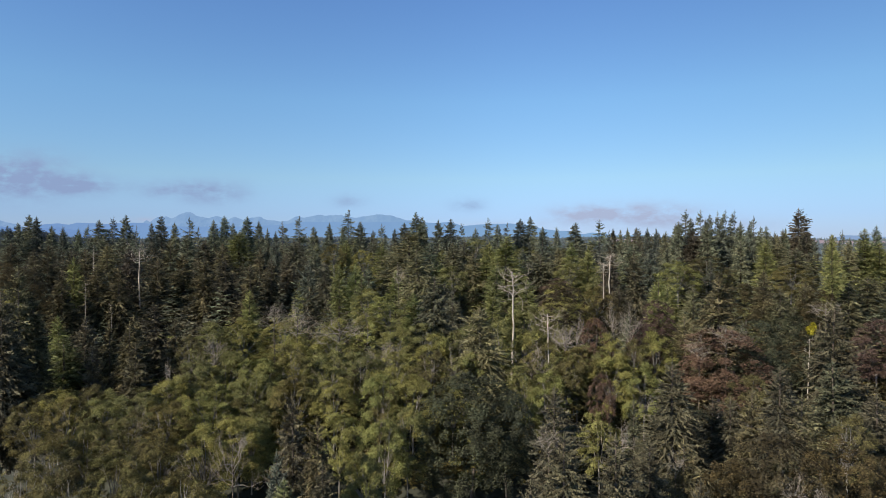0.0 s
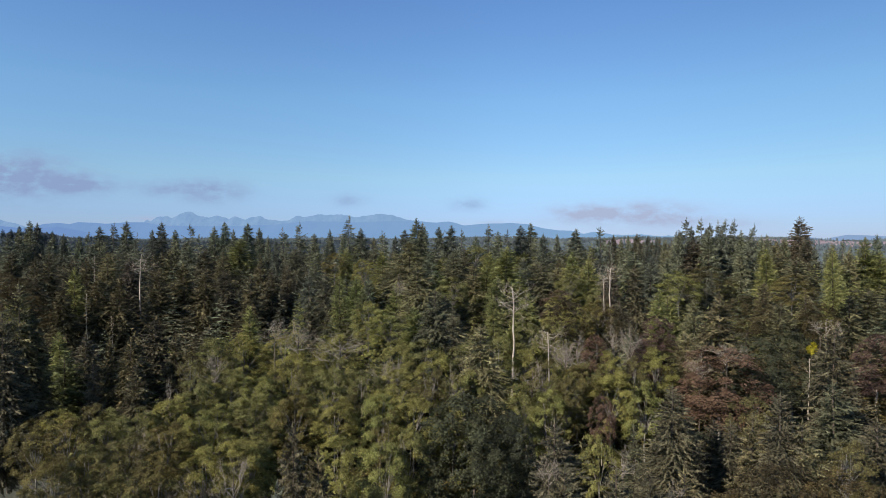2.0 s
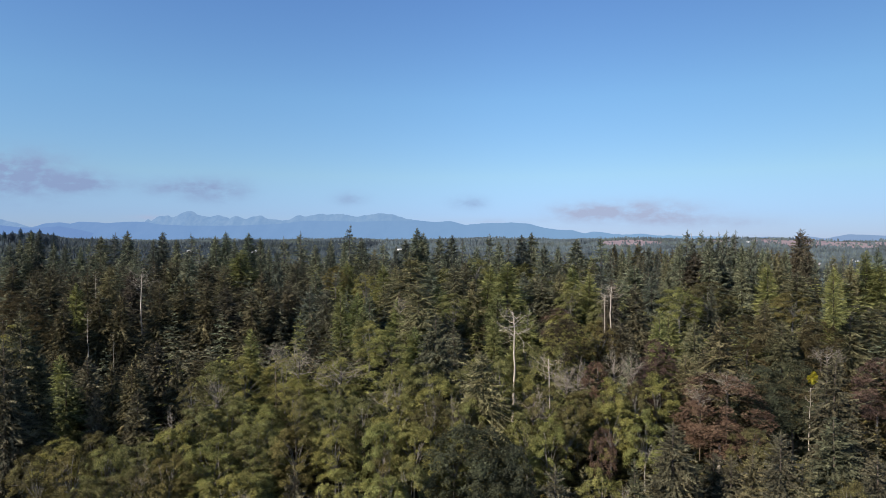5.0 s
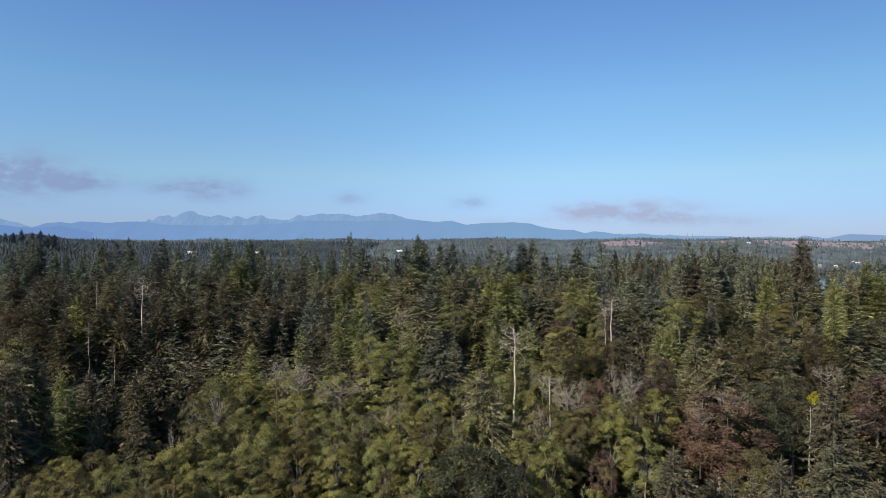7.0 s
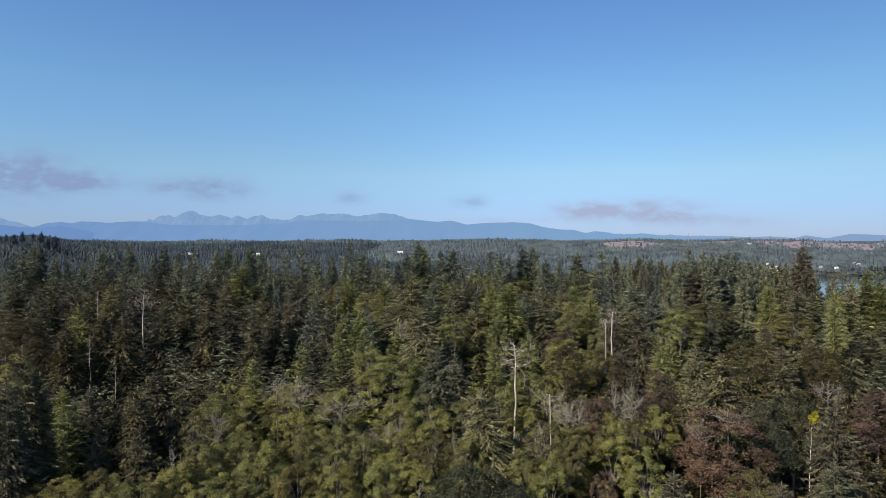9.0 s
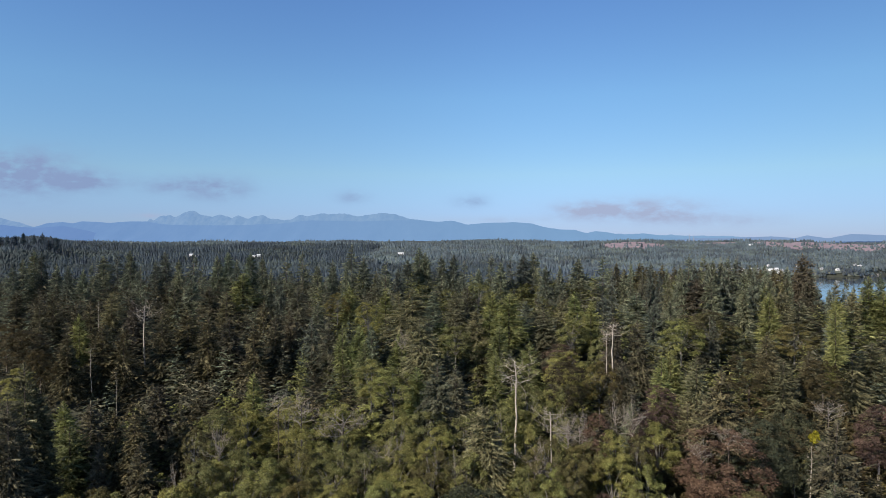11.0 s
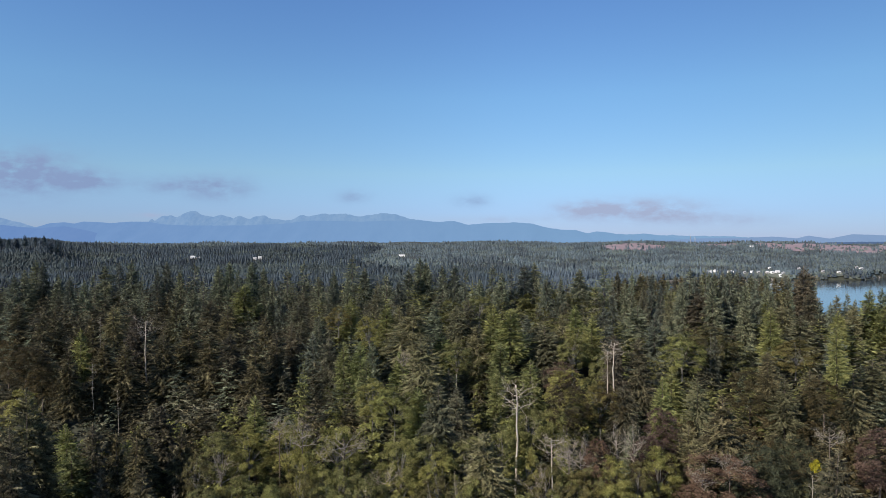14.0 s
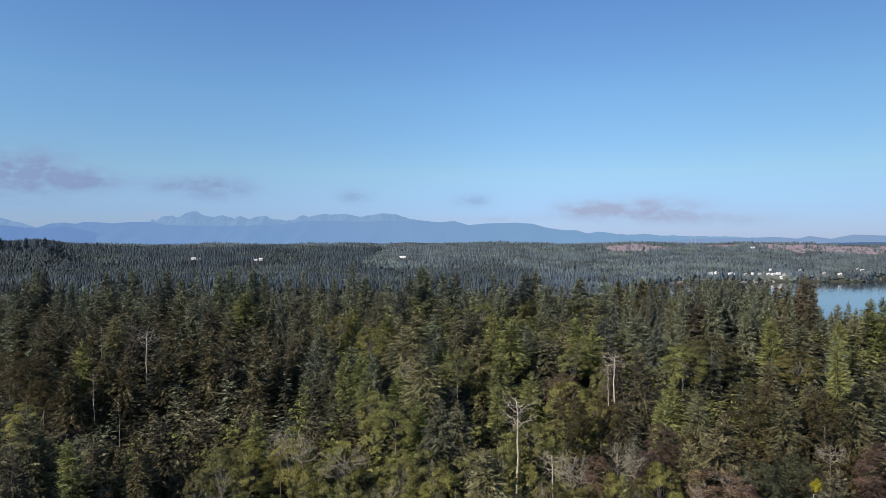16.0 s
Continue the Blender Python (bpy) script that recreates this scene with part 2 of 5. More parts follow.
def sheet(name, xs, ys, height, mat):
    gx, gy = np.meshgrid(xs, ys)
    gz = height(gx, gy)
    verts = np.stack([gx, gy, gz], -1).reshape(-1, 3)
    n = len(xs)
    i = (np.arange(len(ys) - 1)[:, None] * n + np.arange(n - 1)).ravel()
    faces = np.stack([i, i + 1, i + n + 1, i + n], -1)
    return new(name, mesh_of(name, verts.tolist(), faces.tolist(), [mat], flat=False))


tagged(sheet("ground", np.concatenate([np.linspace(-4700, -1700, 30), np.linspace(-1680, 1680, 170), np.linspace(1700, 4700, 30)]), np.concatenate([np.linspace(-900, 60, 20), np.linspace(80, 480, 41), np.linspace(500, 2200, 130), np.linspace(2250, 4900, 30)]),
             land, GROUND), "dark mossy forest floor rolling down to a bay", "ground", kind="structure")


def cleared(x, y):
    """Above zero where the far woods are felled."""
    side, ragged = x / np.maximum(y, 1.0), lumps(x, y, 26, 21)
    one = 1.1 - ((side - 0.300) / 0.056) ** 2 - ((y - 1600) / 135) ** 2 + 0.5 * ragged
    two = 1.1 - ((side - 0.64) / 0.14) ** 2 - ((y - 1600) / 170) ** 2 + 1.5 * ragged
    three = 0.7 - ((side - 0.44) / 0.06) ** 2 - ((y - 1680) / 45) ** 2 + 1.3 * ragged
    return np.maximum(np.maximum(one, two), three)


# water
def water_material():
    m, nt, bsdf = material("bay_water")
    bsdf.inputs["Base Color"].default_value = (0.03, 0.04, 0.055, 1)
    bsdf.inputs["Roughness"].default_value = 0.05
    co = nt.nodes.new("ShaderNodeTexCoord")
    wave = node(nt, "ShaderNodeTexNoise", Scale=0.05, Detail=5.0, Roughness=0.7)
    nt.links.new(co.outputs["Object"], wave.inputs["Vector"])
    bump = node(nt, "ShaderNodeBump", Strength=0.16, Distance=1.0)
    nt.links.new(wave.outputs["Fac"], bump.inputs["Height"])
    nt.links.new(bump.outputs[0], bsdf.inputs["Normal"])
    return m


tagged(sheet("water", np.linspace(150, 3000, 12), np.linspace(470, 1500, 12), lambda x, y: 0 * x + SEA, water_material()),
       "calm blue water of a sheltered bay", "water", kind="structure")


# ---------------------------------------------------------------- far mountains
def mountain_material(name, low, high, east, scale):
    """Slopes of rock or woods whose glowing colour stands in for miles of haze: low and high tones, paler towards the
    east.
    """
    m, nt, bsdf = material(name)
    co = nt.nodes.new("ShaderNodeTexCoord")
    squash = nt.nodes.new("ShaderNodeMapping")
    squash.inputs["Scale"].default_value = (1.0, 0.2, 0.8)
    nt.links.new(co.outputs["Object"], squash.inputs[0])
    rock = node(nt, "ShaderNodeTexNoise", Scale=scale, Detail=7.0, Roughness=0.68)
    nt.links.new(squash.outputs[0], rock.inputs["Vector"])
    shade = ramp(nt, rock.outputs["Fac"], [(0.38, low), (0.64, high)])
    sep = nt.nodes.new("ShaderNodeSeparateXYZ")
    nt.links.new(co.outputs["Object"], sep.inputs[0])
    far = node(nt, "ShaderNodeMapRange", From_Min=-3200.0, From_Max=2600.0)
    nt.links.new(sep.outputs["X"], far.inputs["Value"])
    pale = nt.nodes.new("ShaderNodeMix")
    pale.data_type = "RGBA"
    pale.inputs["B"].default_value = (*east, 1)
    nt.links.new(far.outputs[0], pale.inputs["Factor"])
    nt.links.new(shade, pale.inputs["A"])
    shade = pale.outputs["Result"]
    # emission carries the haze; the slopes themselves give off no light
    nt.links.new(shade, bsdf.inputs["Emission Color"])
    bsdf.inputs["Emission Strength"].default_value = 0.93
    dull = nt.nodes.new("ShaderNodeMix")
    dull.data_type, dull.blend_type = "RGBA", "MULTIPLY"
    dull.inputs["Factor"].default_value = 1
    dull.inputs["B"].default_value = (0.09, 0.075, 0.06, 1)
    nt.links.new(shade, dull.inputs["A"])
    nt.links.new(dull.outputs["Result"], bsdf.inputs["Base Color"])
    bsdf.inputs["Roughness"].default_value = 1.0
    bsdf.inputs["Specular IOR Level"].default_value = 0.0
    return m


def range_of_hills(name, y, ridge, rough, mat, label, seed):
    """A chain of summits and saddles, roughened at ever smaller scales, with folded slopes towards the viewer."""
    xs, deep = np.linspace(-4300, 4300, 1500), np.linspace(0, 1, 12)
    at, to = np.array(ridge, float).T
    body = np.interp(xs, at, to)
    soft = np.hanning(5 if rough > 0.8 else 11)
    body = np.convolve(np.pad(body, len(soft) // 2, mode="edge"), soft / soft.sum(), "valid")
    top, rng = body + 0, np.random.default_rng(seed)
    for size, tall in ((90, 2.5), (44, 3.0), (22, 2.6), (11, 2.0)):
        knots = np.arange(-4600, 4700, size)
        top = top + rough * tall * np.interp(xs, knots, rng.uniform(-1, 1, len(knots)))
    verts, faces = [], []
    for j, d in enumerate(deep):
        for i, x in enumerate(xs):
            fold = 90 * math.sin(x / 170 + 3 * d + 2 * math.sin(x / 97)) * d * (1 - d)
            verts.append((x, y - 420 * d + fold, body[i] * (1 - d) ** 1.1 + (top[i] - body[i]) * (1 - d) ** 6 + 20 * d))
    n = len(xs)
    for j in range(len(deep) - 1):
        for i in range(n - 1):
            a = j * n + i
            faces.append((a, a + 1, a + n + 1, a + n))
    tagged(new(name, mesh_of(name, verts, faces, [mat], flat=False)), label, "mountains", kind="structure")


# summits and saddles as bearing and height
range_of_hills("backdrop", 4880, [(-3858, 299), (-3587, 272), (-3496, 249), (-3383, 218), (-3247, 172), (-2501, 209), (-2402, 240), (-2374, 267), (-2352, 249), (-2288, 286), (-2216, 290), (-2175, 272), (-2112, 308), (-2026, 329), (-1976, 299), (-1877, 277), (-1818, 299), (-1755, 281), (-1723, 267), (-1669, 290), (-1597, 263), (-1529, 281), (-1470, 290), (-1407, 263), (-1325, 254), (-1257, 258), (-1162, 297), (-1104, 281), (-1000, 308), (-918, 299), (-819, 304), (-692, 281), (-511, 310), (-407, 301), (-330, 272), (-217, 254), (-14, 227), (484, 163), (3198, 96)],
               1.0, mountain_material("hazy_far_rock", (0.165, 0.300, 0.52), (0.222, 0.360, 0.56), (0.20, 0.360, 0.56), 0.025), "jagged mountain range on the horizon, pale blue with haze", 5)
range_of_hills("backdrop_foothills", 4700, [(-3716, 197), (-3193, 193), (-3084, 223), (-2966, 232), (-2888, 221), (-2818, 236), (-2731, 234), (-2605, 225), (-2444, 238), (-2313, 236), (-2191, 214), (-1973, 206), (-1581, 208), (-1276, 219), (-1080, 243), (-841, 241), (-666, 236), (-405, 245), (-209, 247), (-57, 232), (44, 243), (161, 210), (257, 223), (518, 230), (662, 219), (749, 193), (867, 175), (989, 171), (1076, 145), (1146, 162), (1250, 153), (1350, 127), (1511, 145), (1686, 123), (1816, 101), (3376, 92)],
               0.3, mountain_material("hazy_foothill_forest", (0.142, 0.270, 0.515), (0.158, 0.288, 0.530), (0.195, 0.362, 0.56), 0.012), "hazy blue wooded foothills below the peaks", 8)
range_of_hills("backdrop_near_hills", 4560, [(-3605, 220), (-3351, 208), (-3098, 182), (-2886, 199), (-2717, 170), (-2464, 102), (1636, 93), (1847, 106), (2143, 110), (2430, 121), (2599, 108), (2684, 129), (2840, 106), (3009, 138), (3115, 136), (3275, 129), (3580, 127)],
               0.25, mountain_material("hazy_hill_forest", (0.128, 0.248, 0.500), (0.140, 0.260, 0.510), (0.205, 0.325, 0.52), 0.012), "low hazy blue hills at both ends of the range", 9)
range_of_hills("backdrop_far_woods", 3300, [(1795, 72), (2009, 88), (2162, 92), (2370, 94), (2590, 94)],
               0.5, mountain_material("far_woods", (0.065, 0.125, 0.24), (0.085, 0.15, 0.27), (0.09, 0.155, 0.28), 0.05), "dark haze-blue wooded ridge beyond the felled ground", 10)

# ---------------------------------------------------------------- trees
class Shape:
    """Vertices and faces gathered for one mesh."""

    def __init__(self):
        self.v, self.f = [], []

    def tube(self, points, radii, sides=5):
        start = len(self.v)
        pts = [Vector(p) for p in points]
        for k, p in enumerate(pts):
            way = (pts[min(k + 1, len(pts) - 1)] - pts[max(k - 1, 0)]).normalized()
            side = way.orthogonal().normalized()
            other = way.cross(side)
            for s in range(sides):
                a = 2 * math.pi * s / sides
                self.v.append(tuple(p + (side * math.cos(a) + other * math.sin(a)) * radii[k]))
        for k in range(len(pts) - 1):
            for s in range(sides):
                a, b = start + k * sides + s, start + k * sides + (s + 1) % sides
                self.f.append((a, b, b + sides, a + sides))
        tip = start + (len(pts) - 1) * sides
        self.f.append(tuple(range(tip, tip + sides)))

    def mesh(self, name, mat, flat=True):
        return mesh_of(name, self.v, self.f, [mat], flat=flat)


def fir_shapes(seed, height=25.0, reach=4.2, bare=0.08, branches=300, droop=0.42, ragged=0.40, spray=0.36, step=0.42, fullness=1.0, lean_top=0.0, blunt=1.45, hang=True, lift=0.0):
    """Trunk and crown of a conifer: boughs in a spiral up the trunk, each forking into twigs with tufts of needle sprays."""
    rng = random.Random(seed)
    trunk, crown = Shape(), Shape()
    bend = (rng.uniform(-0.4, 0.4), rng.uniform(-0.4, 0.4))
    waves = [(rng.randint(1, 3), rng.uniform(0, 6.28), rng.uniform(2, 14), rng.uniform(0, 6.28)) for k in range(5)]

    def axis(s):
        return Vector((bend[0] * math.sin(3 * s) + lean_top * max(0, s - 0.8) * 8, bend[1] * math.sin(2.4 * s), height * s))

    def lump(a, s):
        return sum(math.sin(m * a + p) * math.sin(w * s + q) for m, p, w, q in waves) / 2.2

    def twig(root, heading, length, up, fall_by, sway, fat):
        """One feathery line of needles, rising from its root and falling towards its tip."""
        out = Vector((math.cos(heading), math.sin(heading), 0))
        across = Vector((-out.y, out.x, 0))
        segs = max(2, round(length / step))
        line = []
        for n in range(segs + 1):
            u = n / segs
            fall = length * (up * u - fall_by * u * u + 0.4 * fall_by * u ** 4)
            wob = 0.12 * step if 0 < n < segs else 0
            line.append(root + out * (length * u) + Vector((0, 0, fall + rng.uniform(-wob, wob))) + across * (sway * length * u * u))
        ids = []
        for p in line:
            crown.v.append(tuple(p))
            ids.append(len(crown.v) - 1)
        for n in range(1, segs + 1):
            u = n / segs
            half = fat * (0.65 + 0.6 * (1 - abs(2 * u - 1))) * rng.uniform(0.6, 1.4)
            roll = rng.uniform(-0.75, 0.75)
            wide = across * math.cos(roll) + Vector((0, 0, math.sin(roll)))
            for sign in (-1, 1):
                tip = line[n] + wide * (sign * half) + out * (half * rng.uniform(0.0, 0.9)) + Vector((0, 0, -half * rng.uniform(-0.1, 0.6)))
                crown.v.append(tuple(tip))
                crown.f.append((ids[n - 1], ids[n], len(crown.v) - 1))
            if hang and u > 0.25:
                tip = line[n - 1].lerp(line[n], rng.random()) + across * (half * rng.uniform(-0.5, 0.5)) + Vector((0, 0, -half * rng.uniform(0.9, 2.1)))
                crown.v.append(tuple(tip))
                crown.f.append((ids[n - 1], len(crown.v) - 1, ids[n]))
        crown.v.append(tuple(line[-1] + out * (0.7 * fat) + Vector((0, 0, rng.uniform(-0.2, 0.15)))))
        crown.f.append((ids[-2], ids[-1], len(crown.v) - 1))
        return line

    levels = [0, 0.12, 0.3, 0.5, 0.7, 0.85, 1.0]
    trunk.tube([axis(s) for s in levels], [0.36 * (1 - 0.94 * s) + 0.02 for s in levels], 7)
    a = rng.uniform(0, 6.28)
    for k in range(branches):
        f = (k + rng.random()) / branches
        s = bare + (0.99 - bare) * (1 - (1 - f) ** 0.88)
        a += 2.39996 + rng.uniform(-0.5, 0.5)
        lumpy = lump(a, s)
        if rng.random() > fullness * (1.0 if fullness == 1 else 0.75 + 0.6 * lumpy):
            continue
        q = (s - bare) / (1 - bare)
        length = (reach * (1 - q ** blunt) ** 0.85 * (0.6 + 0.4 * min(1.0, q * 5)) + 0.2) * (1 + ragged * (0.7 * lumpy + rng.uniform(-0.7, 0.45)))
        length = max(0.3, length * (1.2 if rng.random() < 0.06 else 1.0))
        up = 0.85 * s ** 4 + lift + rng.gauss(0.0, 0.30)
        fall_by, sway = droop * rng.uniform(0.5, 1.6) * (1 - 0.6 * s), rng.uniform(-0.2, 0.2)
        fat = spray * min(1.0, 0.45 + length / 4)
        line = twig(axis(s), a, length, up, fall_by, sway, fat)
        if length > 1.3:
            for sign in (-1, 1):
                at = line[max(1, round((len(line) - 1) * rng.uniform(0.2, 0.6)))]
                twig(at, a + sign * rng.uniform(0.35, 0.8), length * rng.uniform(0.35, 0.6), up * 0.5 + rng.uniform(-0.3, 0.2), fall_by + 0.15, 0.0, fat * 0.9)
    for k in range(4):
        w, top = 1.571 * k, axis(1.0)
        crown.v += [tuple(top + Vector((0, 0, 0.6))), tuple(top + Vector((0.16 * math.cos(w), 0.16 * math.sin(w), -0.5))), tuple(top + Vector((-0.16 * math.sin(w), 0.16 * math.cos(w), -0.5)))]
        n = len(crown.v)
        crown.f.append((n - 3, n - 2, n - 1))
    return trunk, crown


def limb_walk(shape, start, way, length, radius, rng, level, ends, kink=0.35, rise=0.25, sides=4):
    """A forking limb; its ends are gathered."""
    pts, p, d = [Vector(start)], Vector(start), Vector(way).normalized()
    steps = 4 if level else 5
    for k in range(steps):
        d = (d + Vector((rng.uniform(-kink, kink), rng.uniform(-kink, kink), rng.uniform(-kink, kink) + rise * 0.4))).normalized()
        p = p + d * (length / steps)
        pts.append(p.copy())
    shape.tube(pts, [radius * (1 - 0.75 * k / steps) for k in range(steps + 1)], sides)
    if level <= 0:
        ends.append(p)
        return
    for k in range(rng.choice((3, 4))):
        at = pts[rng.randint(2, steps)]
        side = (d + Vector((rng.uniform(-1, 1), rng.uniform(-1, 1), rng.uniform(-0.2, 0.8)))).normalized()
        limb_walk(shape, at, side, length * rng.uniform(0.5, 0.75), radius * 0.45, rng, level - 1, ends, kink, rise, max(3, sides - 1))


def broadleaf_shapes(seed, height=18.0, reach=5.6, clumps=80, leaves=250, leaf=0.142, spread=1.0, gaps=0.16, limbs=True, shelf=0.12, clumpy=1.0):
    """Trunk with forking limbs, and a lumpy crown of leaf clumps at uneven distances with gaps between them."""
    rng = random.Random(seed)
    trunk, crown = Shape(), Shape()
    fork = height * 0.35
    trunk.tube([(0, 0, 0), (0.1, 0, fork * 0.5), (0, 0.15, fork)], [0.22, 0.18, 0.14], 7)
    heart, tall = height * 0.56, height * 0.44
    bumps = [(rng.uniform(0, 6.283), rng.uniform(-0.3, 1.0), rng.uniform(0.7, 1.0)) for k in range(7)]
    for k in range(clumps):
        a, up = rng.uniform(0, 6.283), rng.uniform(-0.75, 1.0)
        flat = math.sqrt(1 - up * up)
        lump = max(w - 0.55 * (1 - math.cos(a - ba)) - 0.4 * abs(up - bu) for ba, bu, w in bumps)
        q = (0.62 + 0.38 * max(0.0, lump)) * (1.0 if rng.random() < 0.75 else rng.uniform(0.45, 0.9))
        c = Vector((reach * q * flat * math.cos(a), reach * q * flat * math.sin(a), heart + tall * up * (0.35 + 0.65 * q)))
        if rng.random() < gaps:
            continue
        if limbs and up > -0.2 and k % 4 == 0:
            mid = Vector((c.x * 0.35 + rng.uniform(-0.5, 0.5), c.y * 0.35 + rng.uniform(-0.5, 0.5), fork + (c.z - fork) * rng.uniform(0.4, 0.65)))
            trunk.tube([(0, 0.1, fork * 0.95), mid, (mid + c) / 2 + Vector((rng.uniform(-0.4, 0.4), rng.uniform(-0.4, 0.4), 0.3)), c], [0.09, 0.06, 0.045, 0.02], 4)
        size = spread * rng.choice((0.55, 0.75, 0.95, 1.2, 1.5)) * rng.uniform(0.85, 1.15)
        tilt = Vector((c.x / reach * 0.5 + rng.uniform(-0.5, 0.5), c.y / reach * 0.5 + rng.uniform(-0.5, 0.5), 0.95)).normalized()
        side = (tilt.cross(Vector((-math.sin(a), math.cos(a), 0)))).normalized()
        other = tilt.cross(side)
        long, broad, turned = rng.uniform(0.6, 0.95), rng.uniform(0.45, 0.75), rng.uniform(-0.4, 0.4)
        for n in range(int(leaves * size * size * rng.uniform(0.75, 1.2) / 1.15) + 8):
            w, q = rng.uniform(0, 6.283), math.sqrt(rng.random()) * rng.uniform(0.75, 1.15)
            x, y = 1.45 * long * q * math.cos(w), 1.6 * broad * q * math.sin(w)
            y += turned * x
            p = c + (side * x + other * y + tilt * (rng.gauss(0, 0.20) - shelf * (x * x + y * y) - 0.12 * abs(y))) * size
            normal = (tilt + Vector((rng.uniform(-0.8, 0.8), rng.uniform(-0.8, 0.8), rng.uniform(-0.4, 0.5)))).normalized()
            e = normal.orthogonal().normalized()
            g = normal.cross(e)
            w = rng.uniform(0, 6.283)
            e, g = e * math.cos(w) + g * math.sin(w), g * math.cos(w) - e * math.sin(w)
            s = leaf * rng.uniform(0.6, 1.35)
            n0 = len(crown.v)
            crown.v += [tuple(p - e * s), tuple(p + g * s * 0.7 + e * s * 0.3), tuple(p - g * s * 0.55 + e * s * 0.7)]
            crown.f.append((n0, n0 + 1, n0 + 2))
    return trunk, crown


def bare_shapes(seed, height=9.0, reach=3.6, stems=11):
    """A leafless tree: limbs that rise and spread like a vase and fork into many fine twigs."""
    rng = random.Random(seed)
    parts = []
    for k in range(stems):
        s, a, f = Shape(), 2.4 * k + rng.uniform(-0.5, 0.5), 0.05 + 0.5 * k / stems
        limb_walk(s, (0, 0, height * f), (math.cos(a), math.sin(a), rng.uniform(0.15, 1.25)), height * rng.uniform(0.30, 0.44) * (1.15 - 0.5 * f), 0.095, rng, 3, [], 0.42, 0.22, 4)
        parts.append(s)
    trunk = Shape()
    trunk.tube([(0, 0, -18), (0.1, 0, 0), (-0.1, 0.1, height * 0.4), (0.15, 0, height * 0.75)], [0.13, 0.12, 0.09, 0.04], 6)
    return trunk, parts


def snag_shapes(seed, height=20.0, limbs=12, limb_from=0.7, limb_length=3.4, level=2, thick=0.19, broken=True, crooked=0.3, limb_thick=0.068):
    """A dead standing trunk with a few limbs left near its top."""
    rng = random.Random(seed)
    trunk = Shape()
    bend = rng.choice((-1, 1)) * crooked * rng.uniform(0.6, 1.2)
    steps = [0, 0.2, 0.35, 0.5, 0.62, 0.75, 0.84, 0.92, 1.0]
    trunk.tube([(bend * math.sin(2.5 * s) + 0.12 * math.sin(17 * s + seed), 0.2 * math.sin(4 * s), height * s) for s in steps], [thick * (1 - (0.6 if broken else 0.9) * s) for s in steps], 8)
    parts = []
    for k in range(limbs):
        s, f = Shape(), limb_from + (0.985 - limb_from) * k / max(1, limbs - 1)
        a = 2.4 * k + rng.uniform(-0.5, 0.5)
        limb_walk(s, (bend * math.sin(2.5 * f), 0, height * f), (math.cos(a), math.sin(a), rng.uniform(-0.05, 0.45)),
                  limb_length * rng.uniform(0.4, 1.1), limb_thick, rng, level, [], 0.4, 0.1, 5)
        parts.append(s)
    return trunk, parts


def part(name, me, parent, label=""):
    ob = new(name, me)
    ob.parent = parent
    return tagged(ob, label)


KINDS = {}


def keep(key, name, label, category, group, trunk_mesh, others):
    """Remembers how to plant one kind of tree: its first copy is built, later ones are copied."""
    KINDS.setdefault(key, []).append([name, label, category, group, trunk_mesh, others, None])


def plant(key, x, y, top, height, radius, turn=0.0, pick=0):
    """One tree with its top at a height, its foot in the ground."""
    kind = KINDS[key][pick % len(KINDS[key])]
    name, label, category, group, trunk_mesh, others, first = kind
    unit_h, unit_r = trunk_mesh["unit_h"], trunk_mesh["unit_r"]
    m = Matrix.LocRotScale((x, y, top - height), Euler((0, 0, turn)), (radius / unit_r, radius / unit_r, height / unit_h))
    if first is None:
        ob = new(name)
        stem = part("trunk", trunk_mesh, ob)
        for part_name, me in others:
            part(part_name, me, stem if part_name == "limb" else ob)
        tagged(ob, label, category, group)
        ob.matrix_basis = m
        kind[6] = ob
        return ob
    # scale is carried by the matrix itself
    made = copy_thing(first, Matrix.Identity(4))
    made.matrix_basis = m
    return made


def fir_kind(key, mat, name, label, group, seeds, **options):
    for seed in seeds:
        trunk, crown = fir_shapes(seed, **options)
        t = trunk.mesh("trunk", BARK, False)
        t["unit_h"], t["unit_r"] = 25.0, options.get("reach", 4.2)
        keep(key, name, label, "tree", group, t, [("crown", crown.mesh("crown", mat))])


def leafy_kind(key, mat, wood, name, label, group, seeds, **options):
    for seed in seeds:
        trunk, crown = broadleaf_shapes(seed, **options)
        t = trunk.mesh("trunk", wood, False)
        t["unit_h"], t["unit_r"] = 18.0, 5.6
        keep(key, name, label, "tree", group, t, [("crown", crown.mesh("crown", mat))])


fir_kind("F", FIR, "fir_tree", "tall dark green fir with drooping branches in the forest", "firs of the forest", (11, 12, 13, 14, 15, 18), reach=6)
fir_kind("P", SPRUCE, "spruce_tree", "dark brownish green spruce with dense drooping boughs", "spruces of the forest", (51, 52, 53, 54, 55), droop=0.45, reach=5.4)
fir_kind("G", GREY_FIR, "grey_fir_tree", "grey-green fir with broad feathery boughs", "grey firs of the forest", (21, 22, 23, 24), branches=340, droop=0.45, step=0.38, spray=0.28, blunt=2.1, ragged=0.42, reach=5.2)
fir_kind("K", OLIVE_FIR, "olive_fir_tree", "olive-green fir with fine drooping boughs", "olive firs of the slope", (61, 62, 63, 64), branches=380, droop=0.45, step=0.32, spray=0.25, blunt=1.9, ragged=0.42, reach=5)
fir_kind("U", BLUE_FIR, "blue_fir_tree", "bluish green fir with dense needles", "blue firs of the forest", (26, 27), branches=320, droop=0.4, step=0.38, spray=0.28, reach=5)
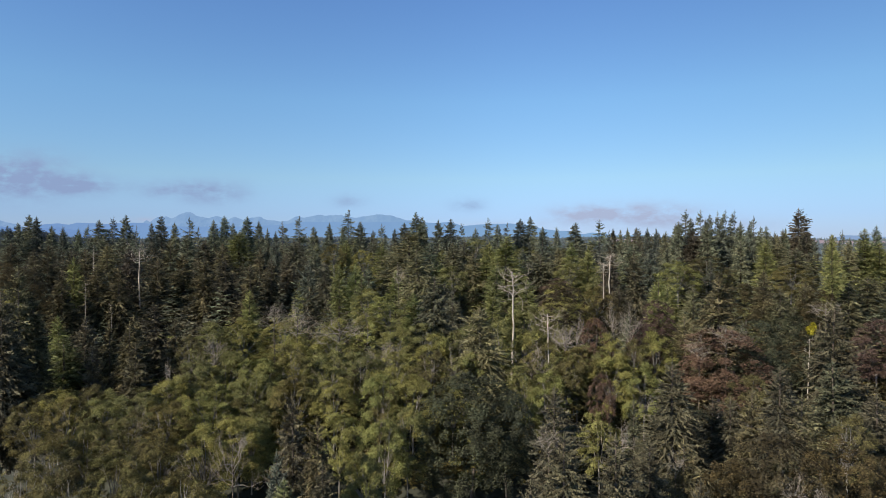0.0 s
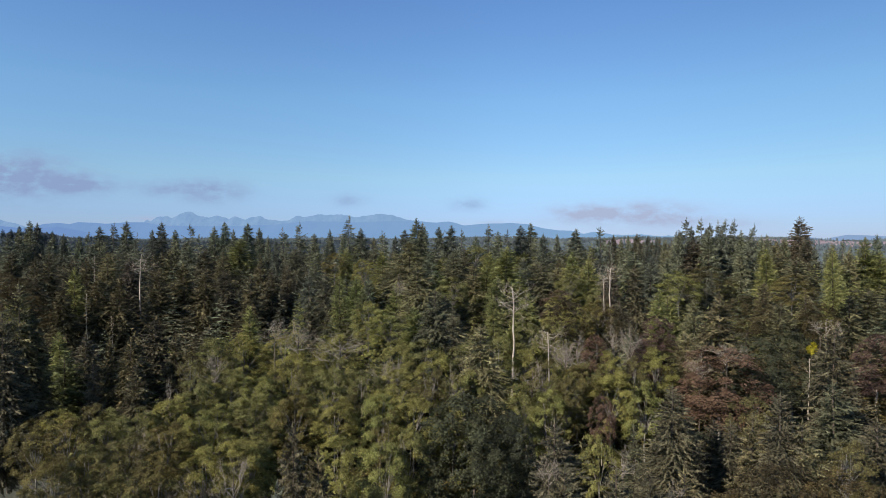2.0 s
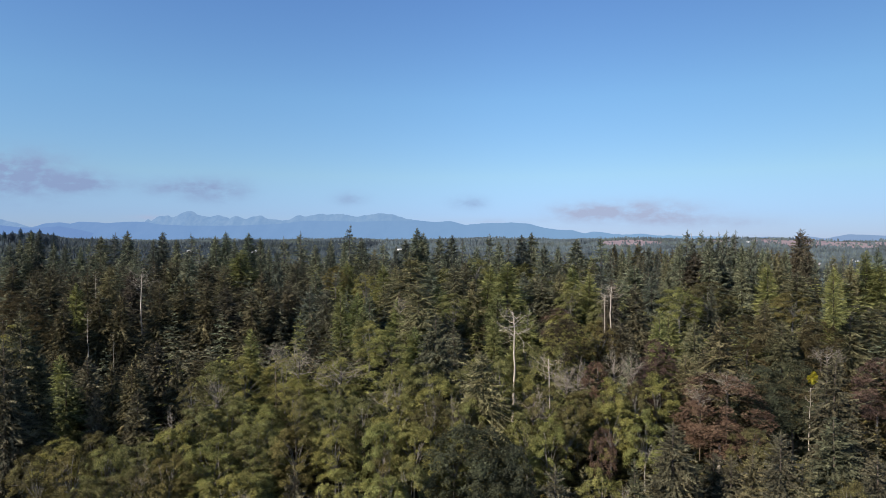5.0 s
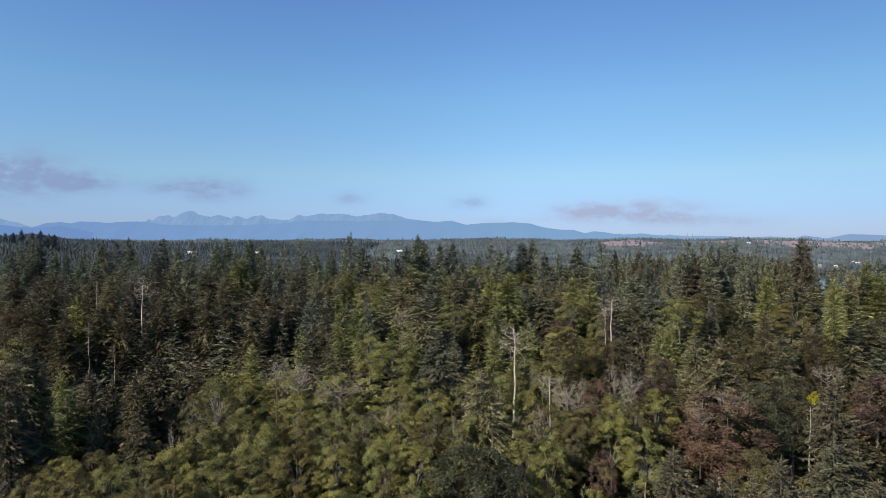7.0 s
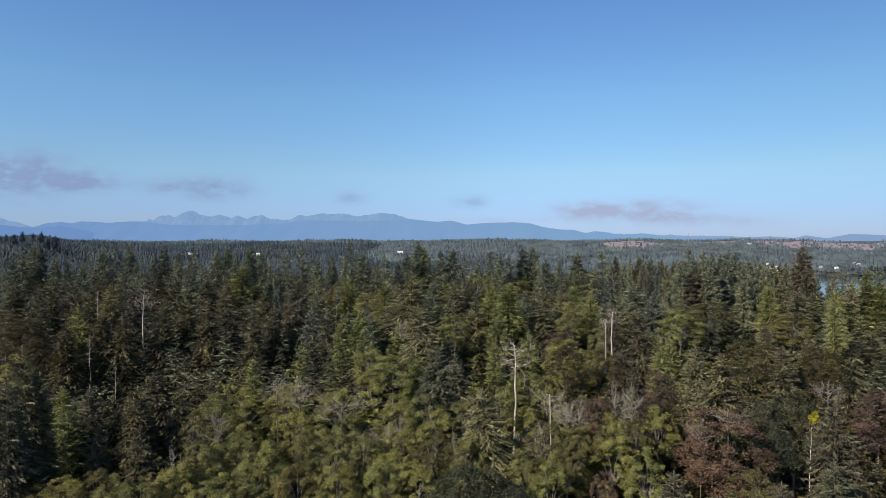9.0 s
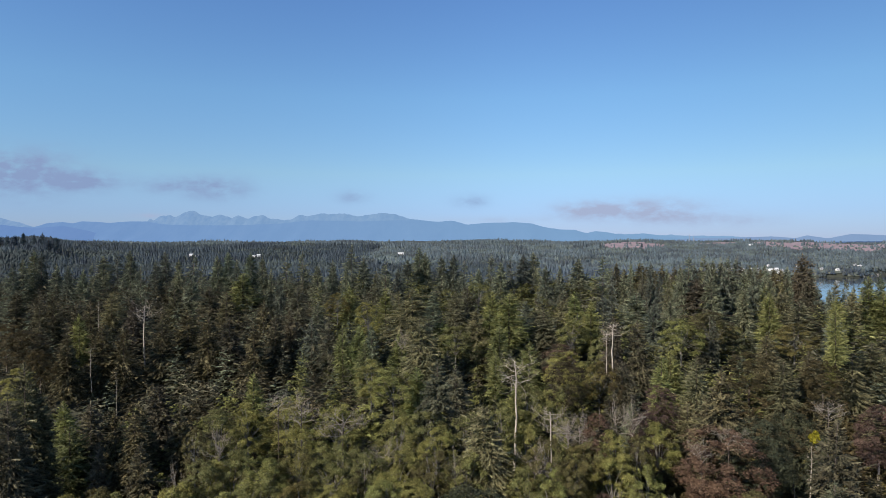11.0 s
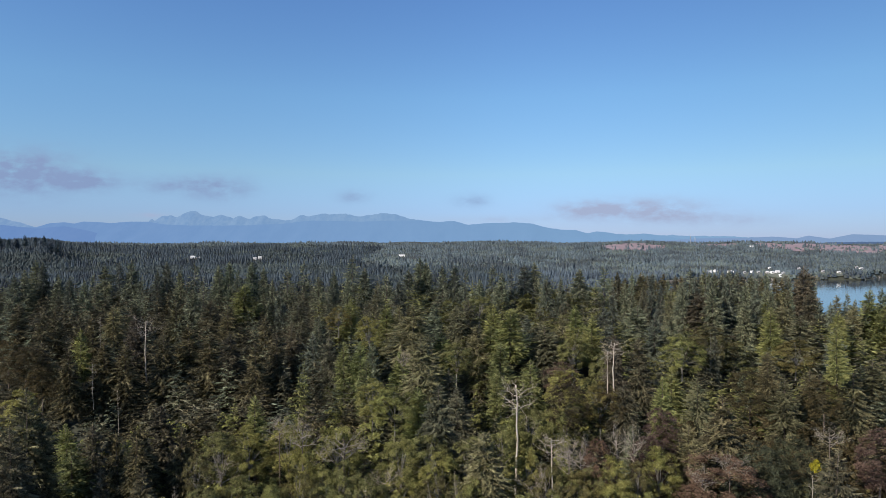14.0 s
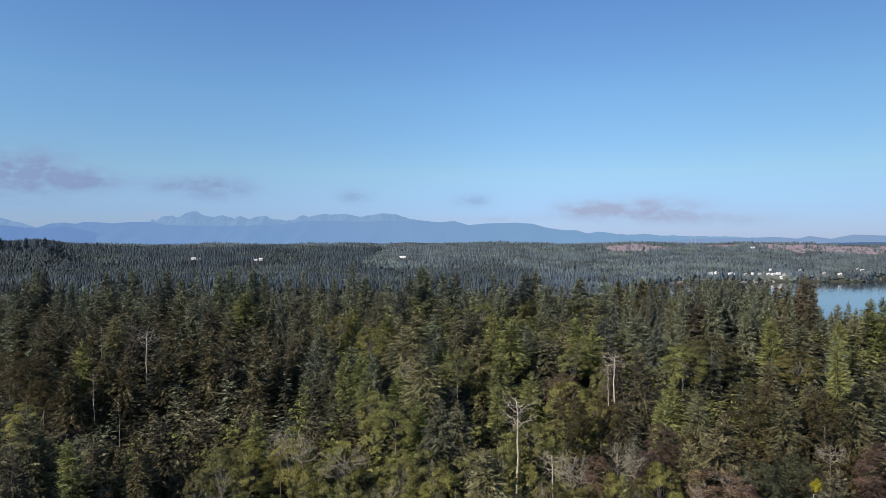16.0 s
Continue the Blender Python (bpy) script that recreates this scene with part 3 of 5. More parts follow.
fir_kind("L", CEDAR, "cedar_tree", "bright yellow-green cedar with feathery upright fronds", "cedars of the forest", (31, 32, 33), branches=330, droop=0.15, ragged=0.34, spray=0.28, step=0.38, lift=0.2, reach=4.6)
fir_kind("N", BROWN_FIR, "rusty_fir_tree", "brown-tinged fir with thinning needles", "rusty firs of the forest", (36, 37), ragged=0.5, reach=5.4)
fir_kind("H", BLUE_FIR, "hemlock_tree", "dark hemlock with long weeping boughs", "hemlocks of the forest", (41, 42), branches=320, droop=0.8, spray=0.34, reach=5.4)
fir_kind("R", FIR, "ragged_fir_tree", "wind-worn fir with a sparse ragged top", "ragged firs on the ridge", (46, 47, 48, 49), branches=240, fullness=0.85, ragged=0.65, lean_top=0.22, blunt=1.6, reach=5.6)
fir_kind("D", HAZY_FAR_FIR, "distant_fir_tree", "distant fir, blue with haze, rising above the plateau woods", "tall firs on the plateau", (16, 17), branches=110, spray=0.7, step=0.8)
leafy_kind("A", ALDER, ALDER_BARK, "alder_tree", "olive-green alder with pale limbs showing through", "alders on the slope", (51, 52, 53, 54, 55), clumps=135, spread=0.84, shelf=0.07)
leafy_kind("Q", SHADE_ALDER, ALDER_BARK, "dull_alder_tree", "olive-brown alder with thinning leaves, darkened as if shaded", "dull alders on the slope", (56, 57, 58), gaps=0.18, clumps=130, spread=0.84, shelf=0.07)
leafy_kind("M", MAPLE, BARK, "maple_tree", "broad dark green maple with a dense crown", "maples on the slope", (61, 62, 63), clumps=230, gaps=0.04, leaf=0.14, leaves=150, spread=0.66, limbs=False, shelf=0.45)
leafy_kind("O", OLIVE, BARK, "olive_maple_tree", "maple turning olive-brown in early autumn", "turning maples on the slope", (66, 67), clumps=230, gaps=0.04, leaf=0.14, leaves=150, spread=0.66, limbs=False, shelf=0.45)
leafy_kind("B", RUSSET, DEAD_WOOD, "russet_tree", "broadleaf tree with russet autumn leaves and bare twigs", "russet trees on the slope", (71, 72), clumps=250, gaps=0.03, leaf=0.14, leaves=150, spread=0.66, shelf=0.3, limbs=False)
leafy_kind("Y", GOLD, ALDER_BARK, "yellow_sapling", "small sapling with bright yellow leaves", "", (76,), clumps=60, gaps=0.0, limbs=False, leaf=0.3, shelf=0.5, spread=1.3)
for seed in (81, 82, 83, 84):
    trunk, limbs = bare_shapes(seed)
    t = trunk.mesh("trunk", BARK, False)
    t["unit_h"], t["unit_r"] = 9.0, 3.6
    keep("W", "bare_tree", "leafless pale grey tree with many fine twigs", "dead tree", "bare trees on the slope", t, [("limb", s.mesh("limb", GREY_TWIGS, False)) for s in limbs])
for seed in (91, 92, 93):
    trunk, limbs = snag_shapes(seed, limbs=16, limb_from=0.74, limb_length=3.8, thick=0.25, limb_thick=0.062)
    t = trunk.mesh("trunk", DEAD_WOOD, False)
    t["unit_h"], t["unit_r"] = 20.0, 3.6
    keep("S", "dead_snag", "tall bleached dead trunk with broken limbs at its top", "dead tree", "dead snags in the forest", t, [("limb", s.mesh("limb", DEAD_WOOD, False)) for s in limbs])
for seed in (96, 97):
    trunk, limbs = snag_shapes(seed, limbs=11, limb_from=0.45, limb_length=2.0, level=2, thick=0.16, crooked=0.9, limb_thick=0.05)
    t = trunk.mesh("trunk", DEAD_WOOD, False)
    t["unit_h"], t["unit_r"] = 20.0, 3.6
    keep("T", "broken_snag", "bleached dead tree snapped off at the top", "dead tree", "broken snags in the forest", t, [("limb", s.mesh("limb", DEAD_WOOD, False)) for s in limbs])

# kind, x, y, height of the top, tree height, crown radius, turn, which of the kind
plant("F", -215.8, 317.4, 112.1, 23.8, 5.68, 4.53, 3)
plant("F", -211.1, 316.5, 110.9, 25.1, 5.09, 0.42, 2)
plant("F", -190.5, 296.3, 105.7, 24.7, 5.30, 5.03, 9)
plant("F", -211.9, 296.3, 105.7, 26.7, 5.30, 3.27, 7)
plant("F", -215.0, 307.8, 107.4, 24.5, 4.95, 5.19, 5)
plant("F", -182.1, 291.7, 105.0, 23.9, 4.43, 5.21, 0)
plant("F", -170.4, 284.7, 104.1, 26.9, 4.58, 1.21, 8)
plant("F", -177.8, 315.2, 109.1, 24.2, 6.19, 0.54, 11)
plant("F", -165.1, 317.2, 111.8, 25.8, 6.24, 3.18, 12)
plant("F", -147.1, 307.8, 107.4, 23.5, 4.68, 1.76, 15)
plant("F", -146.6, 316.7, 111.2, 27.7, 6.79, 5.28, 17)
plant("F", -135.7, 307.8, 107.4, 22.5, 4.68, 3.59, 9)
plant("F", -119.0, 315.2, 109.1, 27.4, 6.48, 1.23, 16)
plant("F", -113.8, 317.0, 111.5, 24.8, 5.67, 2.71, 9)
plant("F", -106.0, 307.8, 107.4, 23.4, 4.68, 1.63, 9)
plant("F", -101.6, 316.5, 110.9, 26.9, 7.07, 0.29, 2)
plant("F", -95.2, 314.7, 108.5, 25.9, 5.06, 3.26, 8)
plant("F", -82.2, 284.7, 104.1, 26.1, 3.82, 0.91, 10)
plant("F", -75.1, 273.2, 102.6, 22.9, 3.66, 3.99, 6)
plant("F", -61.8, 291.7, 105.0, 24.9, 5.74, 2.23, 5)
plant("F", -57.2, 307.8, 107.4, 26.6, 4.95, 3.98, 10)
plant("F", -48.2, 291.7, 105.0, 23.6, 3.39, 0.63, 10)
plant("F", -42.4, 312.4, 108.1, 22.8, 6.70, 1.74, 7)
plant("G", -31.8, 277.8, 103.2, 24.0, 3.72, 2.08, 3)
plant("F", -22.5, 284.7, 104.1, 23.5, 4.33, 0.16, 14)
plant("F", -19.5, 307.8, 107.4, 24.5, 6.87, 5.63, 2)
plant("F", -14.3, 318.3, 113.3, 27.8, 7.68, 0.11, 10)
plant("F", -10.7, 316.5, 110.9, 24.1, 5.66, 4.87, 4)
plant("F", -2.4, 315.2, 109.1, 24.8, 5.63, 4.27, 19)
plant("F", 4.0, 315.6, 109.7, 22.9, 6.20, 1.20, 19)
plant("F", 15.0, 284.7, 104.1, 24.9, 5.09, 1.57, 4)
plant("F", 27.0, 300.9, 106.3, 25.8, 5.92, 2.08, 5)
plant("F", 40.0, 315.6, 109.7, 22.6, 6.77, 2.86, 1)
plant("F", 45.4, 316.5, 110.9, 24.5, 5.66, 6.26, 11)
plant("F", 47.8, 291.7, 105.0, 25.6, 5.99, 6.17, 14)
plant("F", 54.5, 291.7, 105.0, 24.8, 3.91, 0.71, 6)
plant("F", 67.2, 310.1, 107.7, 22.8, 7.21, 3.74, 5)
plant("F", 80.8, 277.8, 103.2, 25.8, 3.63, 3.08, 17)
plant("G", 85.4, 265.4, 102.0, 24.6, 3.47, 5.24, 3)
plant("F", 91.5, 272.9, 104.1, 24.1, 3.77, 4.09, 13)
plant("F", 92.1, 263.0, 103.7, 23.6, 3.44, 1.52, 6)
plant("G", 92.1, 251.4, 102.3, 20.0, 3.29, 2.79, 13)
plant("F", 94.1, 246.4, 105.6, 26.1, 3.79, 5.22, 13)
plant("F", 110.0, 251.6, 109.3, 25.2, 4.25, 0.23, 1)
plant("F", 125.4, 240.7, 103.9, 23.9, 3.70, 1.31, 16)
plant("G", 132.2, 242.9, 101.7, 24.0, 3.17, 2.04, 4)
plant("F", 136.4, 242.3, 103.2, 27.4, 3.73, 3.55, 10)
plant("F", 146.3, 240.2, 99.9, 24.7, 3.69, 3.10, 1)
plant("G", 154.1, 241.9, 101.0, 20.8, 3.16, 5.65, 18)
plant("F", 160.4, 240.2, 99.9, 24.4, 2.77, 5.02, 15)
plant("F", 170.2, 239.3, 104.3, 26.0, 4.60, 3.32, 13)
plant("R", -175.3, 300.9, 106.3, 27.1, 4.03, 2.13, 8)
plant("R", -171.2, 316.5, 110.9, 25.6, 4.81, 0.47, 15)
plant("R", -149.3, 296.3, 105.7, 29.0, 3.97, 0.28, 6)
plant("R", -131.5, 316.3, 110.6, 28.5, 5.08, 4.82, 4)
plant("R", -117.2, 291.7, 105.0, 24.9, 3.91, 5.46, 1)
plant("R", -82.7, 314.7, 108.5, 27.3, 5.62, 3.57, 14)
plant("R", -75.0, 317.0, 111.5, 27.7, 4.82, 1.37, 12)
plant("R", -49.6, 319.5, 114.8, 23.4, 4.85, 0.08, 5)
plant("R", -30.5, 303.2, 106.7, 28.4, 5.42, 2.49, 3)
plant("R", 9.0, 307.8, 107.4, 27.8, 4.13, 5.51, 12)
plant("R", 23.0, 316.1, 110.3, 26.5, 5.08, 1.02, 6)
plant("R", 32.4, 307.8, 107.4, 26.9, 4.13, 4.86, 17)
plant("R", 81.4, 315.2, 109.1, 26.1, 6.06, 2.76, 16)
plant("R", 75.7, 277.8, 103.2, 23.9, 3.20, 0.71, 19)
plant("R", 87.0, 287.0, 104.4, 26.6, 2.65, 3.82, 8)
plant("R", 102.4, 257.1, 111.6, 24.2, 4.54, 0.50, 11)
plant("R", 108.6, 256.5, 111.4, 28.4, 4.34, 1.86, 0)
plant("R", 114.4, 254.6, 110.6, 25.4, 2.94, 0.53, 2)
plant("R", 118.5, 255.9, 111.1, 26.5, 4.33, 1.29, 12)
plant("R", 122.3, 255.9, 111.1, 29.0, 4.53, 1.47, 12)
plant("R", 127.4, 250.3, 108.7, 26.2, 3.85, 0.60, 12)
plant("R", 159.2, 242.9, 102.8, 24.1, 2.80, 5.01, 19)
plant("N", 148.5, 254.7, 111.8, 30.0, 7.94, 2.30, 1)
plant("L", 167.8, 242.3, 103.2, 21.3, 5.54, 5.39, 13)
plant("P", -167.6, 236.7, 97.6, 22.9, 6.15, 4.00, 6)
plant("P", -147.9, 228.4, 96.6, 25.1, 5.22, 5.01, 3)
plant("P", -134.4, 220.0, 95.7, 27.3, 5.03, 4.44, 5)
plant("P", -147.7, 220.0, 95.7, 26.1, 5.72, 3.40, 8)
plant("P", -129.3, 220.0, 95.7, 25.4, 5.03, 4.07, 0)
plant("G", -130.3, 236.7, 97.6, 20.3, 5.29, 3.04, 19)
plant("N", -114.0, 220.0, 95.7, 21.0, 5.72, 2.24, 9)
plant("P", -109.8, 245.0, 98.8, 27.9, 6.37, 4.25, 0)
plant("F", -110.0, 261.7, 101.2, 24.2, 7.02, 4.91, 14)
plant("P", -95.1, 245.0, 98.8, 27.7, 7.64, 4.94, 16)
plant("P", -85.3, 236.7, 97.6, 24.9, 6.15, 1.58, 4)
plant("P", -66.0, 220.0, 95.7, 26.8, 5.72, 0.84, 10)
plant("G", -59.8, 245.0, 98.8, 20.5, 5.48, 1.12, 19)
plant("F", -46.6, 220.0, 95.7, 24.5, 5.72, 4.99, 18)
plant("G", -18.3, 236.7, 97.6, 24.1, 4.23, 2.53, 2)
plant("F", -5.1, 236.7, 97.6, 23.5, 6.35, 2.05, 11)
plant("G", 3.7, 236.7, 97.6, 19.9, 6.35, 3.29, 0)
plant("A", 13.3, 253.4, 99.9, 13.8, 6.58, 5.07, 11)
plant("F", 29.0, 220.0, 95.7, 23.4, 5.72, 6.20, 18)
plant("G", 41.2, 220.0, 95.7, 24.6, 5.72, 4.77, 2)
plant("F", 60.8, 236.7, 97.6, 23.1, 5.29, 4.24, 15)
plant("F", 74.0, 236.7, 97.6, 25.9, 9.52, 5.36, 9)
plant("F", 74.9, 220.0, 95.7, 27.3, 5.72, 5.63, 7)
plant("F", 81.0, 220.0, 95.7, 24.2, 5.72, 4.68, 7)
plant("F", 103.6, 239.3, 104.3, 25.5, 6.44, 6.26, 16)
plant("F", 115.9, 237.1, 98.7, 24.7, 5.47, 6.09, 12)
plant("G", 127.8, 232.7, 97.7, 21.9, 7.26, 0.08, 18)
plant("G", 128.0, 220.0, 95.7, 22.4, 8.00, 3.86, 17)
plant("G", 154.8, 232.7, 97.7, 24.4, 4.84, 0.18, 19)
plant("L", 166.7, 232.7, 97.7, 19.0, 6.05, 3.79, 11)
plant("G", -11.7, 199.7, 101.5, 21.3, 9.34, 4.74, 2)
plant("G", 8.4, 245.0, 98.8, 22.1, 5.48, 5.61, 15)
plant("G", 32.8, 211.7, 94.8, 23.6, 7.70, 5.80, 4)
plant("Q", -42.4, 236.7, 97.6, 13.0, 5.49, 1.03, 1)
plant("A", -28.2, 220.0, 95.7, 15.7, 5.10, 4.48, 17)
plant("A", 43.8, 208.1, 93.9, 13.6, 5.79, 0.99, 7)
plant("L", -90.8, 273.2, 102.6, 17.5, 8.52, 5.96, 1)
plant("L", -38.9, 245.0, 98.8, 17.4, 5.09, 0.38, 8)
plant("L", -23.8, 236.7, 97.6, 21.2, 6.15, 3.83, 9)
plant("L", 18.0, 236.7, 97.6, 19.7, 5.41, 4.59, 5)
plant("L", 21.8, 204.7, 100.0, 19.8, 7.45, 5.52, 4)
plant("L", 52.5, 220.0, 95.7, 20.1, 4.57, 2.29, 17)
plant("L", 126.3, 240.2, 99.9, 17.1, 4.99, 0.98, 17)
plant("L", 145.8, 227.0, 96.6, 18.8, 4.72, 5.30, 6)
plant("L", 164.3, 237.1, 98.7, 19.1, 8.62, 2.36, 2)
plant("N", 99.6, 243.2, 102.1, 20.6, 8.84, 3.23, 8)
plant("O", -129.1, 184.7, 91.0, 16.0, 6.72, 4.28, 17)
plant("O", -137.9, 189.7, 92.5, 16.0, 5.92, 2.06, 12)
plant("O", -118.0, 175.7, 86.4, 14.0, 4.57, 0.39, 12)
plant("P", -129.9, 193.5, 90.6, 23.1, 6.04, 1.91, 0)
plant("P", -116.4, 186.2, 89.2, 22.1, 5.81, 5.33, 3)
plant("P", -110.2, 193.5, 90.6, 22.8, 7.04, 0.05, 17)
plant("P", -103.0, 193.5, 90.6, 24.4, 6.04, 6.26, 14)
plant("P", -93.8, 200.8, 92.2, 26.5, 6.26, 2.11, 12)
plant("P", -89.4, 208.1, 93.9, 25.4, 7.57, 0.67, 6)
plant("P", -78.9, 200.8, 92.2, 26.4, 7.31, 5.84, 9)
plant("P", -71.4, 200.8, 92.2, 23.8, 6.26, 5.15, 1)
plant("P", -61.6, 193.5, 90.6, 25.7, 6.04, 1.93, 18)
plant("P", -56.5, 200.8, 92.2, 24.9, 6.26, 5.07, 10)
plant("N", -53.7, 208.1, 93.9, 20.9, 5.41, 5.55, 10)
plant("F", -44.4, 200.8, 92.2, 26.3, 5.22, 2.02, 19)
plant("G", -38.1, 197.2, 91.4, 24.4, 5.12, 1.11, 2)
plant("L", -32.9, 193.5, 90.6, 19.3, 4.02, 4.47, 19)
plant("L", -27.5, 193.5, 90.6, 19.9, 5.03, 4.91, 10)
plant("F", -23.9, 193.5, 90.6, 26.3, 5.03, 3.19, 3)
plant("F", -17.3, 200.8, 92.2, 27.0, 6.26, 0.45, 0)
plant("L", -1.5, 200.8, 92.2, 18.2, 6.26, 5.59, 0)
plant("F", 58.3, 186.2, 89.2, 22.6, 5.81, 1.34, 4)
plant("G", 68.1, 165.7, 85.6, 23.4, 5.17, 5.12, 11)
plant("K", 98.1, 186.2, 89.2, 21.7, 4.84, 2.53, 19)
plant("K", 102.4, 171.7, 86.7, 22.2, 5.36, 4.74, 2)
plant("K", 92.0, 165.7, 85.6, 24.1, 6.03, 4.95, 9)
plant("K", 114.4, 171.7, 86.7, 24.9, 6.25, 1.35, 5)
plant("K", 125.0, 179.0, 87.9, 18.9, 6.51, 2.08, 8)
plant("F", 132.7, 208.1, 93.9, 27.7, 5.41, 2.02, 13)
plant("L", -123.9, 204.4, 93.0, 19.7, 4.25, 1.76, 8)
plant("L", 13.9, 171.7, 86.7, 17.5, 3.57, 1.66, 12)
plant("L", 51.8, 145.7, 90.5, 18.3, 3.79, 3.85, 4)
plant("L", 119.7, 186.2, 89.2, 18.4, 4.84, 3.89, 5)
plant("G", -7.5, 169.7, 96.3, 23.2, 7.06, 4.20, 8)
plant("G", 10.0, 208.1, 93.9, 24.1, 6.49, 4.80, 15)
plant("G", 33.2, 208.1, 93.9, 22.9, 8.65, 2.86, 0)
plant("G", 0.3, 171.7, 86.7, 24.6, 5.36, 0.59, 5)
plant("A", 3.1, 193.5, 90.6, 14.5, 5.39, 3.65, 18)
plant("A", 34.6, 171.7, 86.7, 16.0, 7.17, 5.65, 5)
plant("A", 41.4, 200.8, 92.2, 16.0, 4.66, 4.25, 5)
plant("A", 47.9, 186.2, 89.2, 15.5, 4.32, 4.62, 10)
plant("A", 77.7, 200.8, 92.2, 16.3, 7.45, 1.08, 5)
plant("Q", 90.2, 208.1, 93.9, 16.7, 8.69, 4.30, 5)
plant("Q", 112.9, 197.2, 91.4, 13.7, 7.32, 4.42, 8)
plant("B", 33.6, 179.0, 87.9, 15.7, 5.58, 0.65, 15)
plant("B", 49.7, 139.7, 85.0, 14.2, 4.36, 2.46, 4)
plant("O", 85.7, 171.7, 86.7, 15.5, 7.14, 3.40, 15)
plant("O", 102.7, 165.7, 85.6, 14.7, 5.17, 5.27, 12)
plant("U", 88.4, 200.8, 92.2, 23.5, 3.13, 1.14, 1)
plant("G", -109.0, 153.7, 83.7, 21.5, 5.59, 1.50, 9)
plant("G", 54.8, 137.9, 81.3, 22.6, 5.02, 5.90, 6)
plant("P", -95.2, 141.7, 82.2, 23.6, 5.16, 4.45, 17)
plant("P", -73.9, 134.1, 80.5, 22.6, 3.49, 1.16, 11)
plant("P", -70.4, 147.7, 82.9, 21.7, 6.14, 1.20, 3)
plant("P", -60.6, 137.9, 81.3, 25.5, 4.30, 3.12, 17)
plant("F", 42.0, 137.9, 81.3, 25.9, 3.59, 2.24, 11)
plant("L", -87.6, 137.9, 81.3, 19.0, 4.30, 2.81, 4)
plant("L", -45.5, 142.7, 86.7, 20.2, 4.45, 1.33, 13)
plant("L", -7.8, 159.7, 84.6, 18.5, 4.98, 3.51, 19)
plant("P", -70.2, 137.9, 81.3, 24.1, 5.74, 0.38, 16)
plant("N", -81.1, 137.9, 81.3, 23.8, 5.02, 3.77, 7)
plant("G", 2.6, 159.7, 84.6, 22.7, 4.98, 2.40, 0)
plant("G", 7.6, 120.7, 85.2, 20.9, 5.65, 0.87, 18)
plant("Q", -52.7, 126.5, 79.2, 13.2, 2.94, 1.47, 9)
plant("A", -50.9, 136.0, 80.9, 15.3, 5.05, 1.07, 11)
plant("A", -45.2, 137.9, 81.3, 15.7, 5.12, 4.14, 17)
plant("A", -36.7, 139.8, 81.7, 14.6, 5.19, 2.10, 19)
plant("A", -24.7, 137.9, 81.3, 15.3, 5.12, 3.58, 11)
plant("A", -20.5, 165.7, 85.6, 15.1, 4.62, 0.46, 3)
plant("A", -13.8, 159.7, 84.6, 14.1, 6.67, 0.90, 5)
plant("A", 4.7, 134.1, 80.5, 15.5, 4.36, 3.38, 1)
plant("A", -10.3, 134.1, 80.5, 16.6, 4.98, 4.93, 1)
plant("A", -4.1, 134.1, 80.5, 15.3, 4.98, 3.92, 8)
plant("A", -1.5, 126.5, 79.2, 16.4, 4.70, 1.31, 8)
plant("A", 20.2, 147.7, 82.9, 14.4, 4.80, 5.58, 1)
plant("A", 26.4, 147.7, 82.9, 14.9, 4.11, 2.18, 0)
plant("A", 45.8, 130.3, 79.8, 16.5, 4.24, 0.45, 11)
plant("B", 31.0, 124.7, 83.0, 14.9, 3.89, 5.03, 2)
plant("B", 44.6, 134.1, 80.5, 16.1, 4.18, 1.78, 1)
plant("B", 53.9, 118.8, 81.8, 22.0, 10.20, 5.14, 6)
plant("B", 98.4, 137.9, 81.3, 20.0, 6.45, 4.49, 6)
plant("M", 63.2, 121.8, 83.3, 22.0, 6.97, 6.27, 2)
plant("M", 70.6, 122.9, 84.3, 22.0, 7.03, 5.58, 0)
plant("P", 68.0, 104.7, 87.4, 26.6, 5.99, 3.25, 16)
plant("P", 57.9, 127.7, 90.9, 23.8, 6.64, 3.29, 2)
plant("Y", 67.5, 110.7, 83.6, 3.0, 0.91, 4.19, 10)
plant("K", -82.4, 114.7, 84.2, 30.0, 6.56, 3.21, 6)
plant("N", -69.4, 120.7, 77.8, 24.5, 3.77, 2.04, 16)
plant("N", -19.3, 77.7, 78.6, 22.0, 3.64, 0.44, 19)
plant("P", -61.0, 120.7, 77.8, 22.4, 5.02, 3.42, 8)
plant("P", -15.4, 74.7, 76.6, 23.2, 3.89, 6.05, 11)
plant("F", -20.1, 73.7, 72.7, 24.5, 3.46, 1.55, 14)
plant("K", -14.2, 71.7, 72.1, 20.6, 3.36, 6.27, 15)
plant("Q", -69.8, 103.7, 72.0, 14.4, 4.34, 3.65, 0)
plant("Q", -64.0, 103.7, 72.0, 14.4, 4.34, 1.64, 6)
plant("A", -59.2, 105.5, 72.5, 15.4, 4.41, 6.00, 19)
plant("A", -54.2, 107.3, 73.1, 14.6, 4.49, 1.01, 9)
plant("A", -49.8, 110.9, 74.3, 16.3, 4.64, 3.35, 6)
plant("A", -47.0, 116.7, 76.3, 14.4, 4.88, 1.98, 5)
plant("A", -42.3, 118.7, 77.1, 16.1, 5.51, 4.00, 10)
plant("A", -35.6, 118.7, 77.1, 15.0, 4.96, 0.21, 9)
plant("Q", -29.5, 120.7, 77.8, 15.3, 5.05, 5.50, 0)
plant("A", -22.4, 118.7, 77.1, 14.1, 4.96, 2.34, 7)
plant("A", -16.0, 120.7, 77.8, 14.8, 5.05, 5.96, 14)
